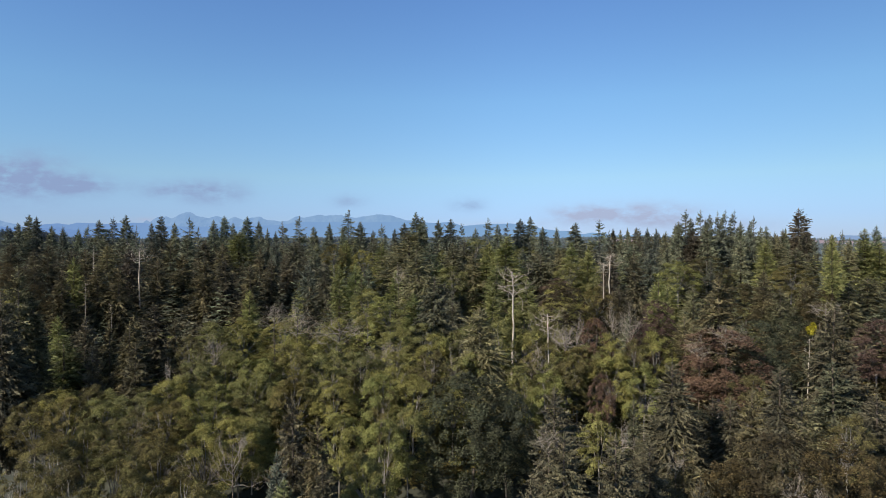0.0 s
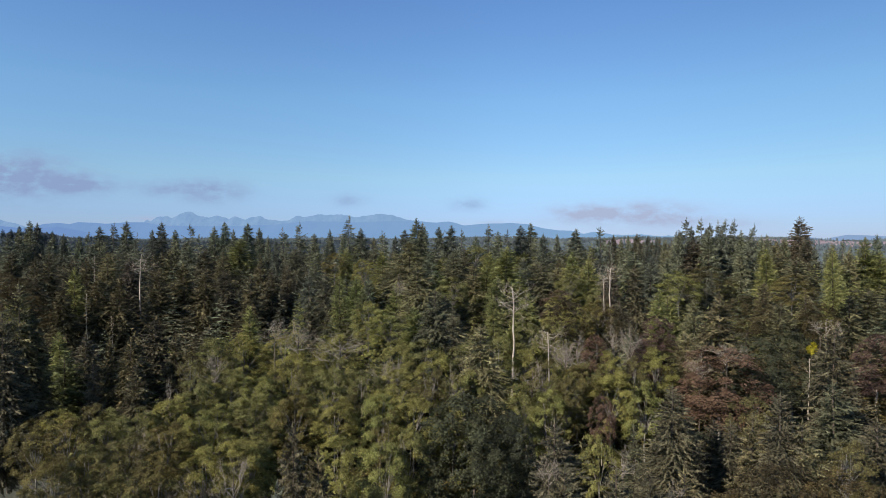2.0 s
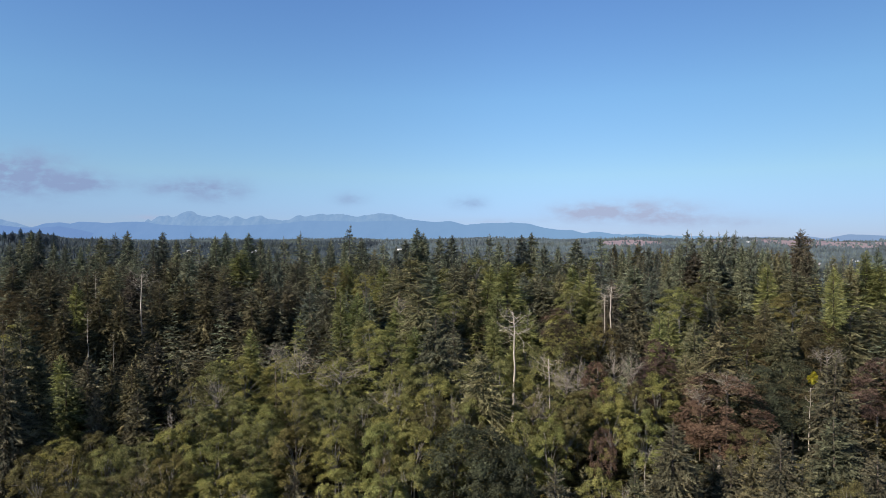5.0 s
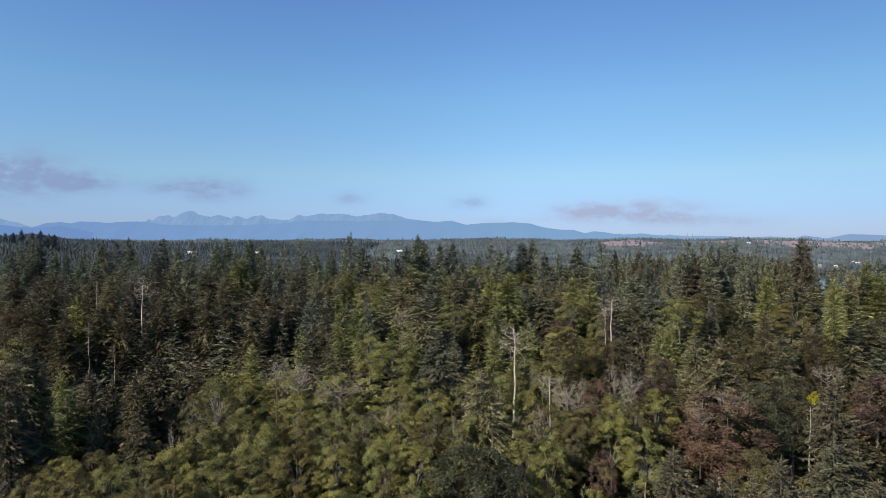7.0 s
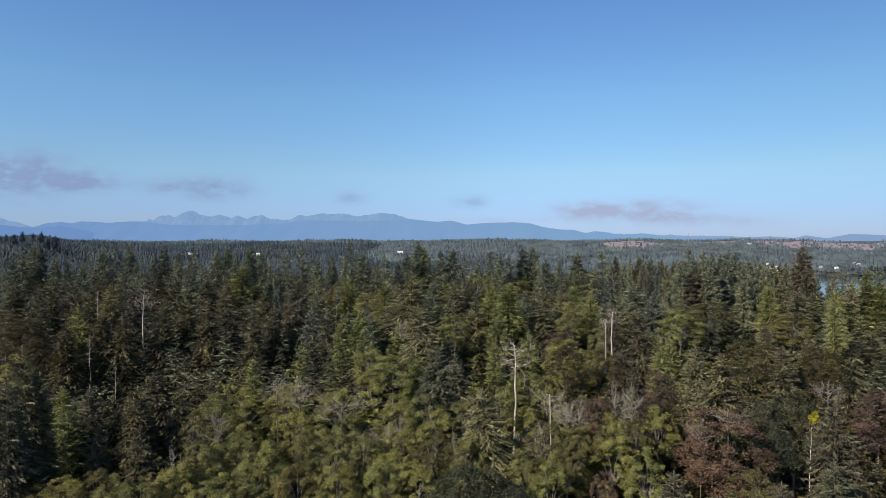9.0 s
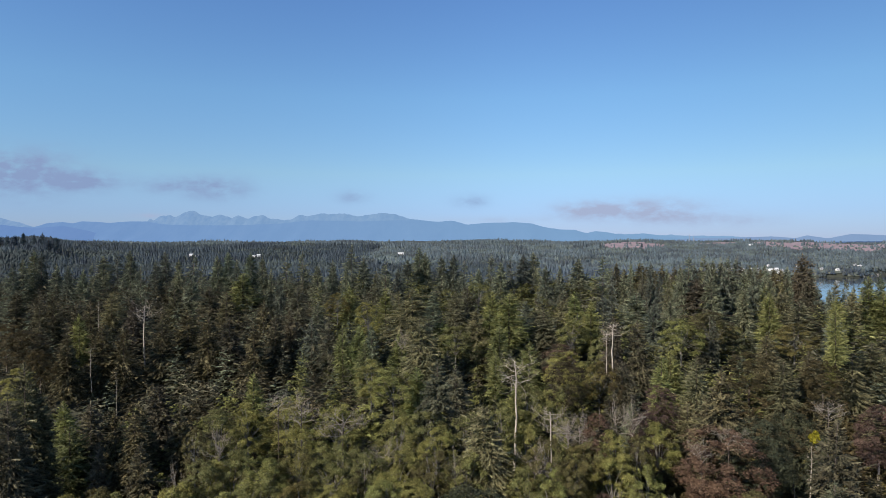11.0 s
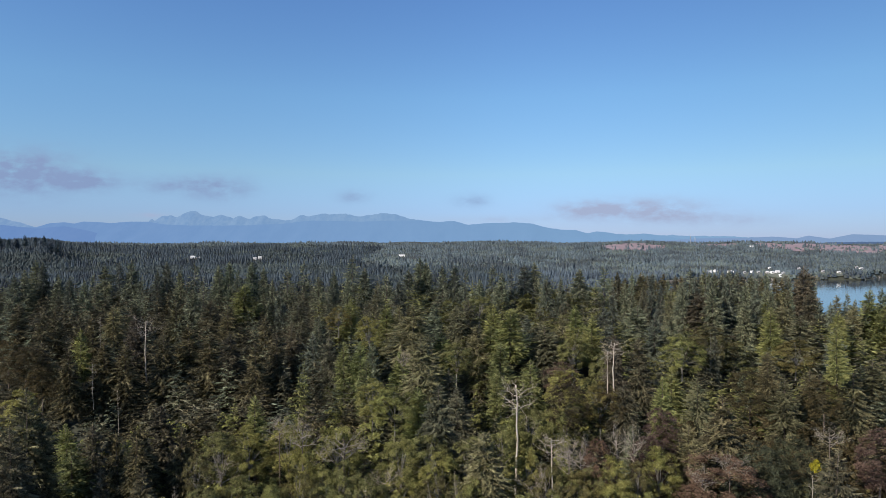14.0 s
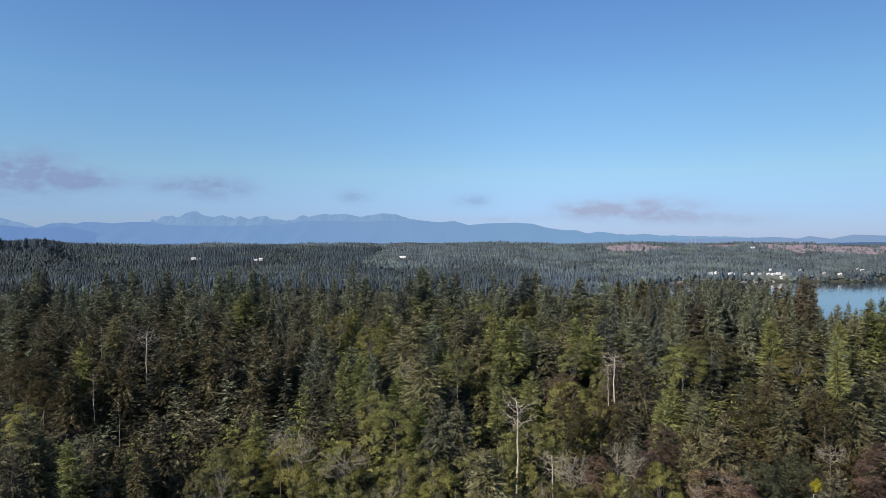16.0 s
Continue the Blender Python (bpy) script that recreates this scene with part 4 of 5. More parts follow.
plant("A", -9.1, 118.7, 77.1, 15.2, 4.96, 4.97, 10)
plant("Q", -2.5, 118.7, 77.1, 12.8, 4.41, 2.46, 0)
plant("A", 4.2, 118.7, 77.1, 15.8, 4.41, 3.50, 1)
plant("Q", -57.9, 89.7, 70.5, 15.6, 4.17, 3.19, 10)
plant("Q", -55.7, 94.4, 70.9, 15.3, 4.39, 0.00, 4)
plant("Q", -50.7, 96.7, 71.1, 13.7, 4.94, 3.60, 12)
plant("Q", -46.5, 101.4, 71.7, 14.1, 5.18, 2.72, 18)
plant("A", -41.2, 107.3, 73.1, 14.8, 5.48, 2.82, 2)
plant("A", -35.4, 110.9, 74.3, 16.0, 5.67, 1.80, 2)
plant("Q", -27.1, 110.9, 74.3, 14.0, 5.15, 4.76, 11)
plant("A", -19.9, 110.9, 74.3, 14.5, 4.64, 5.58, 9)
plant("A", -11.6, 110.9, 74.3, 16.5, 4.64, 5.01, 3)
plant("A", -5.4, 110.9, 74.3, 14.7, 4.64, 5.22, 16)
plant("Q", -56.9, 82.1, 69.0, 14.8, 4.20, 6.19, 13)
plant("Q", -50.8, 82.1, 69.0, 13.7, 4.20, 3.62, 7)
plant("Q", -46.3, 85.2, 69.5, 14.5, 4.75, 1.79, 13)
plant("Q", -41.3, 88.2, 70.2, 13.6, 5.33, 3.27, 1)
plant("A", -36.2, 92.0, 70.7, 16.2, 5.13, 3.86, 7)
plant("A", -32.7, 96.7, 71.1, 14.3, 4.94, 2.23, 16)
plant("A", -16.4, 96.7, 71.1, 14.9, 4.49, 3.11, 3)
plant("A", -9.0, 94.4, 70.9, 16.3, 4.39, 4.80, 13)
plant("A", -5.7, 99.0, 71.3, 15.9, 4.14, 1.24, 8)
plant("A", -10.3, 83.7, 69.3, 14.0, 3.89, 4.50, 17)
plant("Q", -39.1, 77.3, 68.6, 14.3, 4.31, 4.86, 15)
plant("Q", -33.3, 78.9, 68.7, 15.0, 4.40, 5.83, 15)
plant("Q", -50.3, 74.5, 68.3, 14.9, 4.16, 3.90, 11)
plant("Q", -44.0, 74.5, 68.3, 15.1, 4.16, 4.66, 1)
plant("L", -17.8, 67.7, 71.6, 14.0, 3.53, 1.60, 13)
plant("M", 5.1, 103.6, 77.1, 27.0, 9.71, 4.36, 19)
plant("M", 10.7, 101.5, 74.0, 22.0, 5.81, 1.11, 17)
plant("Q", 20.3, 122.7, 78.6, 15.5, 5.13, 1.91, 18)
plant("Q", 26.7, 120.7, 77.8, 15.1, 5.05, 0.97, 10)
plant("A", 19.4, 110.9, 74.3, 16.3, 4.64, 1.45, 18)
plant("A", 32.9, 118.7, 77.1, 15.7, 5.51, 2.77, 1)
plant("A", 38.2, 114.7, 75.6, 15.6, 4.26, 2.97, 7)
plant("A", 25.7, 99.0, 71.3, 15.3, 3.68, 1.09, 5)
plant("Q", 56.1, 83.7, 74.8, 13.2, 3.89, 1.38, 6)
plant("B", 26.3, 100.1, 76.8, 12.0, 2.40, 1.10, 1)
plant("K", 13.1, 70.7, 81.1, 21.1, 4.05, 3.63, 12)
plant("K", 13.4, 65.7, 77.4, 23.2, 4.45, 4.15, 10)
plant("K", 19.0, 65.7, 77.4, 23.2, 4.11, 1.58, 19)
plant("K", 34.1, 89.7, 80.6, 20.3, 5.14, 5.66, 10)
plant("K", 24.7, 71.7, 74.8, 20.1, 3.74, 0.43, 12)
plant("K", 28.2, 65.7, 72.4, 23.2, 2.74, 3.07, 1)
plant("K", 47.8, 85.7, 80.6, 21.7, 4.46, 5.91, 2)
plant("K", 50.4, 84.7, 76.9, 23.5, 5.29, 5.31, 2)
plant("K", 9.8, 65.7, 72.4, 23.3, 3.77, 4.42, 14)
plant("U", 29.9, 94.7, 73.4, 21.9, 3.45, 5.76, 12)
plant("U", 63.9, 99.7, 78.6, 20.3, 5.71, 0.22, 4)
plant("M", 42.6, 99.7, 71.2, 16.6, 3.63, 5.43, 17)
plant("K", 29.9, 74.7, 73.8, 23.9, 4.28, 5.94, 11)
plant("K", 45.9, 89.7, 76.4, 23.9, 4.20, 1.70, 8)
plant("K", 64.3, 89.7, 75.6, 21.7, 5.14, 2.09, 18)
plant("O", 40.2, 71.9, 76.1, 22.0, 7.11, 4.93, 9)
plant("O", 46.1, 69.6, 75.8, 22.0, 6.16, 0.99, 3)
plant("O", 34.6, 71.3, 72.9, 20.0, 5.20, 5.87, 6)
plant("O", 53.1, 73.0, 73.0, 20.0, 4.18, 4.35, 5)
plant("S", -100.9, 202.7, 95.9, 20.0, 3.76, 2.45, 2)
plant("S", 15.0, 132.2, 91.8, 24.0, 4.30, 3.41, 0)
plant("S", 21.2, 121.7, 83.8, 16.0, 2.83, 4.09, 1)
plant("T", -117.2, 204.7, 96.8, 14.0, 1.52, 3.53, 6)
plant("T", -106.5, 181.7, 86.0, 14.0, 1.69, 3.40, 2)
plant("T", -93.7, 171.7, 80.6, 13.0, 1.28, 5.10, 2)
plant("T", 67.3, 111.7, 80.4, 12.0, 2.08, 0.51, 0)
plant("T", -15.6, 116.7, 75.2, 16.0, 1.08, 4.23, 14)
plant("T", -9.7, 111.7, 73.6, 14.0, 0.83, 0.04, 16)
plant("W", -32.0, 133.7, 84.3, 7.7, 3.73, 4.83, 6)
plant("W", -22.2, 130.7, 82.8, 7.5, 4.86, 3.66, 8)
plant("W", -12.1, 120.7, 79.0, 7.7, 2.80, 0.04, 8)
plant("W", 17.9, 121.7, 77.9, 7.9, 4.52, 5.08, 19)
plant("W", 27.8, 125.7, 82.8, 8.5, 2.92, 5.55, 19)
plant("W", 35.9, 127.7, 85.0, 7.8, 2.37, 5.33, 6)
plant("W", 39.5, 127.7, 84.4, 8.1, 2.97, 1.04, 7)
plant("W", -59.2, 83.7, 65.3, 7.3, 2.72, 1.19, 6)
plant("W", -58.4, 91.7, 65.6, 8.1, 2.13, 2.03, 16)
plant("W", -47.5, 126.7, 78.6, 8.3, 2.94, 3.63, 11)
plant("W", -31.1, 89.7, 70.1, 10.0, 2.92, 5.15, 13)
plant("W", 1.9, 117.7, 77.5, 8.9, 1.64, 5.06, 2)
plant("W", 40.7, 69.7, 73.2, 8.1, 1.62, 0.96, 8)
plant("W", 56.0, 84.7, 73.5, 8.4, 1.18, 4.70, 8)
plant("W", -52.0, 115.7, 75.4, 8.8, 1.61, 3.16, 19)
plant("F", 94.4, 244.2, 106.2, 25.2, 4.13, 0.54, 14)
plant("F", 100.9, 247.9, 107.7, 24.6, 4.20, 0.62, 17)
plant("F", 106.0, 246.0, 107.0, 24.2, 4.16, 0.99, 0)
plant("F", 112.2, 246.0, 107.0, 25.3, 4.16, 4.24, 5)
plant("F", 119.3, 244.2, 106.2, 25.2, 4.13, 2.01, 1)
plant("F", 121.5, 241.7, 105.3, 25.9, 4.09, 3.35, 12)
plant("F", 126.9, 239.3, 104.3, 23.6, 3.68, 1.89, 14)
plant("G", 135.6, 242.9, 102.8, 21.9, 3.74, 4.63, 1)
plant("K", 144.6, 242.9, 101.7, 20.4, 5.81, 1.20, 17)
plant("F", 148.9, 237.1, 98.7, 22.7, 3.65, 2.10, 15)
plant("F", 162.1, 237.1, 98.7, 27.9, 3.65, 0.80, 1)
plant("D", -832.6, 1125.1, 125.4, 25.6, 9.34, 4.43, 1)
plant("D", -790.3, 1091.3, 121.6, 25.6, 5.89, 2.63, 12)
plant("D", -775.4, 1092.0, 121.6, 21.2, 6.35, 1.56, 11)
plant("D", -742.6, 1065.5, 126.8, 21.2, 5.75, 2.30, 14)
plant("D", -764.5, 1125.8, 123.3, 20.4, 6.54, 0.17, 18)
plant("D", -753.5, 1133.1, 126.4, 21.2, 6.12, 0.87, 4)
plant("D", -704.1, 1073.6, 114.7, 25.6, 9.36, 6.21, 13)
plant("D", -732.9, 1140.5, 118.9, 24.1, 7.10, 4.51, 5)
plant("N", 47.9, 174.7, 96.2, 20.0, 4.00, 3.33, 14)
plant("K", -85.1, 121.7, 93.5, 34.0, 5.70, 4.98, 11)
plant("K", -81.3, 111.7, 88.7, 32.0, 5.23, 4.99, 3)
plant("K", -83.7, 123.7, 87.7, 28.0, 3.86, 0.93, 5)
plant("W", 25.5, 85.7, 72.7, 5.0, 1.59, 5.75, 19)
plant("W", 12.1, 68.7, 77.8, 4.0, 1.28, 0.39, 4)
plant("W", -37.0, 87.7, 68.0, 5.0, 2.04, 0.24, 17)
plant("W", -61.8, 91.7, 66.6, 5.0, 2.13, 3.92, 8)
plant("W", 42.4, 67.7, 72.0, 4.0, 0.95, 6.15, 6)
plant("W", -6.0, 171.7, 90.2, 6.0, 3.19, 3.14, 8)
plant("W", -13.0, 179.7, 91.2, 6.0, 2.50, 3.98, 2)
plant("W", 28.5, 73.7, 73.4, 4.0, 1.03, 3.40, 8)
plant("W", 25.4, 125.7, 80.5, 6.0, 2.34, 2.15, 12)
plant("F", 95.4, 352.7, 101.1, 25.6, 4.74, 2.68, 5)
plant("F", 98.7, 325.7, 104.7, 24.0, 3.88, 1.49, 3)
plant("F", 115.5, 343.7, 103.7, 23.1, 5.15, 5.40, 15)
plant("F", 118.3, 326.7, 102.2, 24.0, 3.14, 6.11, 3)
plant("F", 134.3, 336.7, 99.8, 24.9, 4.53, 3.28, 14)
plant("F", 145.5, 339.7, 104.3, 25.0, 4.83, 4.23, 5)
plant("F", 155.6, 335.7, 104.3, 25.1, 3.61, 1.79, 5)
plant("F", 167.5, 336.7, 103.6, 24.4, 5.05, 4.26, 8)
plant("F", 192.6, 368.7, 102.0, 22.9, 4.82, 3.76, 16)
plant("F", 185.5, 331.7, 102.8, 26.5, 4.34, 4.39, 16)
plant("F", 198.9, 332.7, 101.5, 24.1, 3.46, 5.70, 17)
plant("P", 92.5, 331.7, 104.8, 23.6, 5.17, 2.94, 17)
plant("P", 101.9, 321.7, 105.3, 24.4, 6.18, 2.05, 1)
plant("P", 111.2, 323.7, 100.9, 24.9, 6.56, 3.44, 11)
plant("P", 130.7, 348.7, 101.7, 26.1, 5.61, 1.38, 4)
plant("P", 132.4, 323.7, 102.4, 24.8, 5.88, 0.48, 19)
plant("P", 148.1, 337.7, 103.5, 23.0, 5.44, 5.34, 13)
plant("P", 156.0, 328.7, 104.8, 23.1, 5.29, 3.17, 13)
plant("P", 160.7, 317.7, 102.6, 24.7, 6.44, 1.39, 12)
plant("P", 179.5, 334.7, 102.2, 23.7, 4.17, 4.96, 9)
plant("P", 190.7, 332.7, 100.8, 25.6, 4.67, 2.76, 8)
plant("P", 101.2, 346.7, 100.6, 22.7, 6.12, 0.64, 15)
plant("P", 118.6, 361.7, 101.1, 24.2, 5.64, 0.39, 5)
plant("P", 123.7, 349.7, 103.0, 26.7, 5.27, 0.93, 0)
plant("P", 137.0, 355.7, 101.2, 23.7, 4.43, 4.70, 11)
plant("P", 150.1, 359.7, 101.3, 22.3, 5.98, 3.20, 19)
plant("P", 147.5, 326.7, 104.6, 24.1, 5.60, 4.52, 5)
plant("P", 165.8, 342.7, 101.9, 25.5, 6.94, 2.25, 2)
plant("P", 170.3, 330.7, 101.3, 24.5, 4.98, 5.78, 17)
plant("P", 181.1, 329.7, 101.4, 25.1, 5.82, 3.83, 16)
plant("P", 201.9, 344.7, 102.7, 24.2, 6.98, 4.69, 4)
plant("L", 17.4, 193.5, 90.6, 18.4, 5.63, 5.25, 4)
plant("L", 24.5, 179.0, 87.9, 21.1, 5.58, 3.97, 14)
plant("L", 49.8, 236.7, 97.6, 20.5, 5.66, 1.04, 18)
plant("L", 14.9, 208.1, 93.9, 17.8, 5.41, 1.19, 14)
plant("L", 63.4, 171.7, 86.7, 18.8, 5.00, 0.19, 17)
plant("L", 16.8, 147.7, 82.9, 17.8, 4.61, 5.00, 17)
plant("L", -14.4, 186.2, 89.2, 19.6, 4.84, 0.97, 10)
plant("L", -23.8, 179.0, 87.9, 19.9, 4.28, 4.35, 10)
plant("A", 12.5, 137.9, 81.3, 16.2, 3.84, 0.25, 3)
plant("A", 30.8, 159.7, 84.6, 14.5, 5.19, 0.61, 14)
plant("K", 44.6, 99.7, 72.6, 21.2, 4.67, 3.93, 6)
plant("A", 15.8, 114.7, 75.6, 15.3, 4.26, 0.58, 10)
plant("Q", 23.3, 114.7, 75.6, 13.0, 4.26, 1.11, 2)
plant("A", 17.0, 128.4, 79.5, 16.4, 4.17, 4.29, 1)
plant("A", 30.0, 122.7, 78.6, 15.6, 3.99, 2.97, 14)
plant("W", -49.0, 97.9, 71.2, 6.0, 1.82, 0.42, 11)
plant("W", 26.8, 132.2, 80.2, 6.0, 2.70, 4.61, 1)
plant("L", -82.8, 132.7, 77.3, 19.0, 6.40, 1.49, 17)
plant("K", -67.9, 131.8, 80.5, 18.0, 4.19, 0.82, 19)
plant("A", -103.9, 146.8, 87.2, 15.0, 4.66, 2.98, 18)
plant("S", 47.0, 170.6, 94.4, 15.0, 3.49, 0.41, 0)
plant("S", 45.4, 171.5, 91.9, 12.0, 1.91, 5.71, 15)
plant("Q", 39.9, 157.4, 87.2, 16.0, 4.98, 1.63, 7)
plant("K", 44.9, 154.4, 86.8, 20.0, 5.17, 1.20, 15)
plant("O", 29.6, 149.4, 88.5, 15.0, 5.56, 3.40, 17)
plant("P", 55.1, 175.6, 94.8, 22.0, 6.20, 2.99, 4)
plant("Q", -76.1, 111.6, 69.8, 14.0, 4.61, 1.46, 4)
plant("A", -70.2, 110.6, 71.4, 14.0, 4.77, 5.45, 16)
plant("Q", -66.8, 114.6, 71.4, 14.0, 4.73, 2.45, 0)
plant("A", -61.5, 112.7, 71.1, 14.0, 4.23, 4.22, 2)
plant("H", -1.6, 138.3, 90.6, 22.0, 6.18, 3.91, 11)
plant("W", 54.6, 116.9, 83.0, 5.5, 3.14, 4.99, 16)
plant("W", 49.4, 116.8, 80.0, 5.0, 2.72, 0.18, 14)
plant("A", -31.1, 129.2, 79.4, 14.0, 3.15, 0.27, 4)
plant("A", -20.9, 126.2, 77.9, 14.0, 3.32, 0.19, 15)
plant("A", -11.8, 116.2, 73.9, 14.0, 3.72, 2.53, 15)
plant("A", 17.7, 117.2, 72.6, 14.0, 3.42, 2.98, 12)
plant("Q", 26.2, 121.2, 77.5, 14.0, 3.79, 0.40, 19)
plant("A", 34.0, 123.2, 80.3, 14.0, 3.19, 0.54, 16)
plant("Q", 38.8, 123.2, 79.1, 14.0, 3.11, 0.40, 1)
plant("A", -45.5, 122.2, 73.5, 14.0, 3.69, 2.87, 18)
plant("A", -31.3, 99.2, 70.8, 14.0, 3.70, 0.85, 19)
plant("A", 1.9, 113.2, 71.9, 14.0, 3.29, 4.04, 15)
plant("Q", -50.0, 111.2, 70.0, 14.0, 3.12, 3.32, 16)
plant("Q", -26.3, 111.2, 65.7, 14.0, 3.41, 4.40, 7)
plant("A", -25.5, 121.2, 74.6, 14.0, 3.27, 1.68, 13)
plant("A", 24.3, 121.2, 76.2, 14.0, 3.71, 1.10, 12)
plant("A", -43.7, 107.3, 70.0, 14.0, 3.78, 1.27, 5)
plant("Q", -45.3, 100.1, 68.7, 14.0, 3.61, 2.15, 5)
plant("Q", -35.9, 109.2, 71.5, 14.0, 3.33, 2.80, 13)
plant("A", -26.3, 127.7, 75.8, 14.0, 3.08, 0.54, 3)
plant("Q", -17.1, 117.2, 73.9, 14.0, 3.75, 3.07, 4)
plant("Q", -10.1, 109.2, 71.7, 14.0, 3.11, 2.43, 18)
plant("Q", -47.4, 93.4, 67.4, 14.0, 3.26, 2.30, 15)
plant("A", -33.7, 117.2, 74.1, 14.0, 3.71, 5.46, 18)
plant("A", 25.4, 127.7, 75.8, 14.0, 3.35, 0.52, 19)
plant("A", 20.6, 118.2, 74.6, 14.0, 3.12, 0.77, 18)
plant("W", 76.0, 120.5, 87.2, 5.0, 2.47, 6.06, 0)
plant("W", -37.4, 135.0, 84.6, 6.0, 2.77, 3.27, 1)
plant("O", 42.9, 156.4, 85.6, 15.0, 4.95, 2.37, 0)
plant("L", 115.2, 218.0, 99.0, 20.0, 4.85, 1.34, 9)
plant("L", 108.8, 169.9, 100.0, 18.0, 3.15, 4.00, 1)
plant("K", 44.4, 93.4, 74.2, 20.0, 4.01, 3.45, 4)
plant("K", 37.5, 89.4, 72.5, 20.0, 4.00, 4.69, 4)
plant("Q", 52.7, 103.4, 76.4, 16.0, 4.63, 1.80, 8)

# ---------------------------------------------------------------- woods that nobody could count
def wood(name, label, spots, crowns, mat_trees):
    """Many trees joined into one mesh: spots are rows of x, y, foot, height, radius; crowns are small tree meshes."""
    vs, fs, at = [], [], 0
    rng = np.random.default_rng(len(spots))
    for k, (x, y, foot, height, radius) in enumerate(spots):
        v, f = crowns[int(rng.integers(len(crowns)))]
        a = rng.uniform(0, 6.283)
        c, s = math.cos(a) * radius, math.sin(a) * radius
        w = np.empty_like(v)
        w[:, 0], w[:, 1], w[:, 2] = x + v[:, 0] * c - v[:, 1] * s, y + v[:, 0] * s + v[:, 1] * c, foot + v[:, 2] * height
        vs.append(w)
        fs.append(f + at)
        at += len(v)
    v, f = np.concatenate(vs), np.concatenate(fs)
    me = bpy.data.meshes.new(name)
    me.vertices.add(len(v))
    me.vertices.foreach_set("co", v.astype(np.float32).ravel())
    me.loops.add(f.size)
    me.loops.foreach_set("vertex_index", f.astype(np.int32).ravel())
    me.polygons.add(len(f))
    me.polygons.foreach_set("loop_start", np.arange(0, f.size, 3, dtype=np.int32))
    me.materials.append(mat_trees)
    me.update(calc_edges=True)
    tagged(new(name, me), label, "woods", kind="stuff")


def unit(shape, height, radius):
    v = np.array(shape.v) / (radius, radius, height)
    tri = []
    for f in shape.f:
        for k in range(1, len(f) - 1):
            tri.append((f[0], f[k], f[k + 1]))
    return v, np.array(tri)


LOW_FIRS = [unit(fir_shapes(s, branches=60, spray=0.7, step=0.9, hang=False, ragged=0.5)[1], 25.0, 4.2) for s in (111, 112, 113, 114, 119)]
RIDGE_FIRS = [unit(fir_shapes(s, branches=46, spray=0.7, step=1.0, hang=False, ragged=0.6)[1], 25.0, 4.2) for s in (115, 116, 117, 118, 120)]
SHRUBS = [unit(broadleaf_shapes(s, clumps=26, leaves=14, leaf=0.55, limbs=False)[1], 18.0, 5.6) for s in (125, 126, 127)]
LOW_LEAFY = [unit(broadleaf_shapes(s, clumps=34, leaves=17, leaf=0.55)[1], 18.0, 5.6) for s in (121, 122, 123)]


def tiered(seed, tiers, sides):
    """A far conifer: skirts of boughs with ragged hems, one above the other, closing to a pointed top."""
    rng = random.Random(seed)
    s = Shape()
    for k in range(tiers):
        f, n = k / tiers, len(s.v)
        wide, low, high = (1 - f) ** 0.8 * 0.95 + 0.05, 0.12 + 0.80 * f, min(1.0, 0.12 + 0.80 * f + 1.25 / tiers)
        s.v.append((rng.uniform(-0.1, 0.1), rng.uniform(-0.1, 0.1), 1.0 if k == tiers - 1 else high))
        turn = rng.uniform(0, 6.28)
        for q in range(sides):
            a, r = turn + 6.283 * q / sides, wide * rng.uniform(0.6, 1.15)
            s.v.append((r * math.cos(a), r * math.sin(a), low + rng.uniform(-0.06, 0.07)))
        for q in range(sides):
            s.f.append((n, n + 1 + q, n + 1 + (q + 1) % sides))
    return unit(s, 1.0, 1.0)


def rounded(seed, lobes, sides=5):
    """A far broadleaf tree: a few leafy lobes of different heights leaning together."""
    rng = random.Random(seed)
    s = Shape()
    for k in range(lobes):
        turn, off = 2.4 * k + rng.uniform(-0.5, 0.5), 0.5 if k else 0.1
        cx, cy, size = off * math.cos(turn), off * math.sin(turn), rng.uniform(0.45, 0.7)
        high, n = rng.uniform(0.7, 1.0), len(s.v)
        for wide, z in ((1.0, 0.1), (0.8, 0.62)):
            for q in range(sides):
                a, r = 6.283 * (q + rng.uniform(-0.35, 0.35)) / sides, size * wide * rng.uniform(0.65, 1.2)
                s.v.append((cx + r * math.cos(a), cy + r * math.sin(a), high * (z + rng.uniform(-0.1, 0.12))))
        s.v.append((cx + rng.uniform(-0.15, 0.15), cy + rng.uniform(-0.15, 0.15), high))
        for q in range(sides):
            p = (q + 1) % sides
            s.f += [(n + q, n + p, n + sides + p), (n + q, n + sides + p, n + sides + q), (n + sides + q, n + sides + p, n + 2 * sides)]
    return unit(s, 1.0, 1.0)


TINY_FIRS = [tiered(s, 2, 5) for s in (131, 132, 133, 134, 135)]
VALLEY_FIRS = [tiered(s, 3, 5) for s in (141, 142, 143, 144, 145)]
ROUND_TREES = [rounded(s, 3) for s in (151, 152, 153, 154)]
TINY_ROUND = [rounded(s, 2, 4) for s in (161, 162, 163)]
BROAD = np.array([(ob.location.x, ob.location.y, ob.scale.x * (5.0 if "maple" in ob.name else 2.8)) for ob in scene.objects
                  if ob.name.startswith(("maple_tree", "russet_tree", "olive_maple_tree")) and ob.location.y < 125])
SNAGS = np.array([(ob.location.x, ob.location.y) for ob in scene.objects if ob.name.startswith("dead_snag")])
TAKEN = np.array([(ob.location.x, ob.location.y) for ob in scene.objects if ob.get("category") in ("tree", "dead tree")])


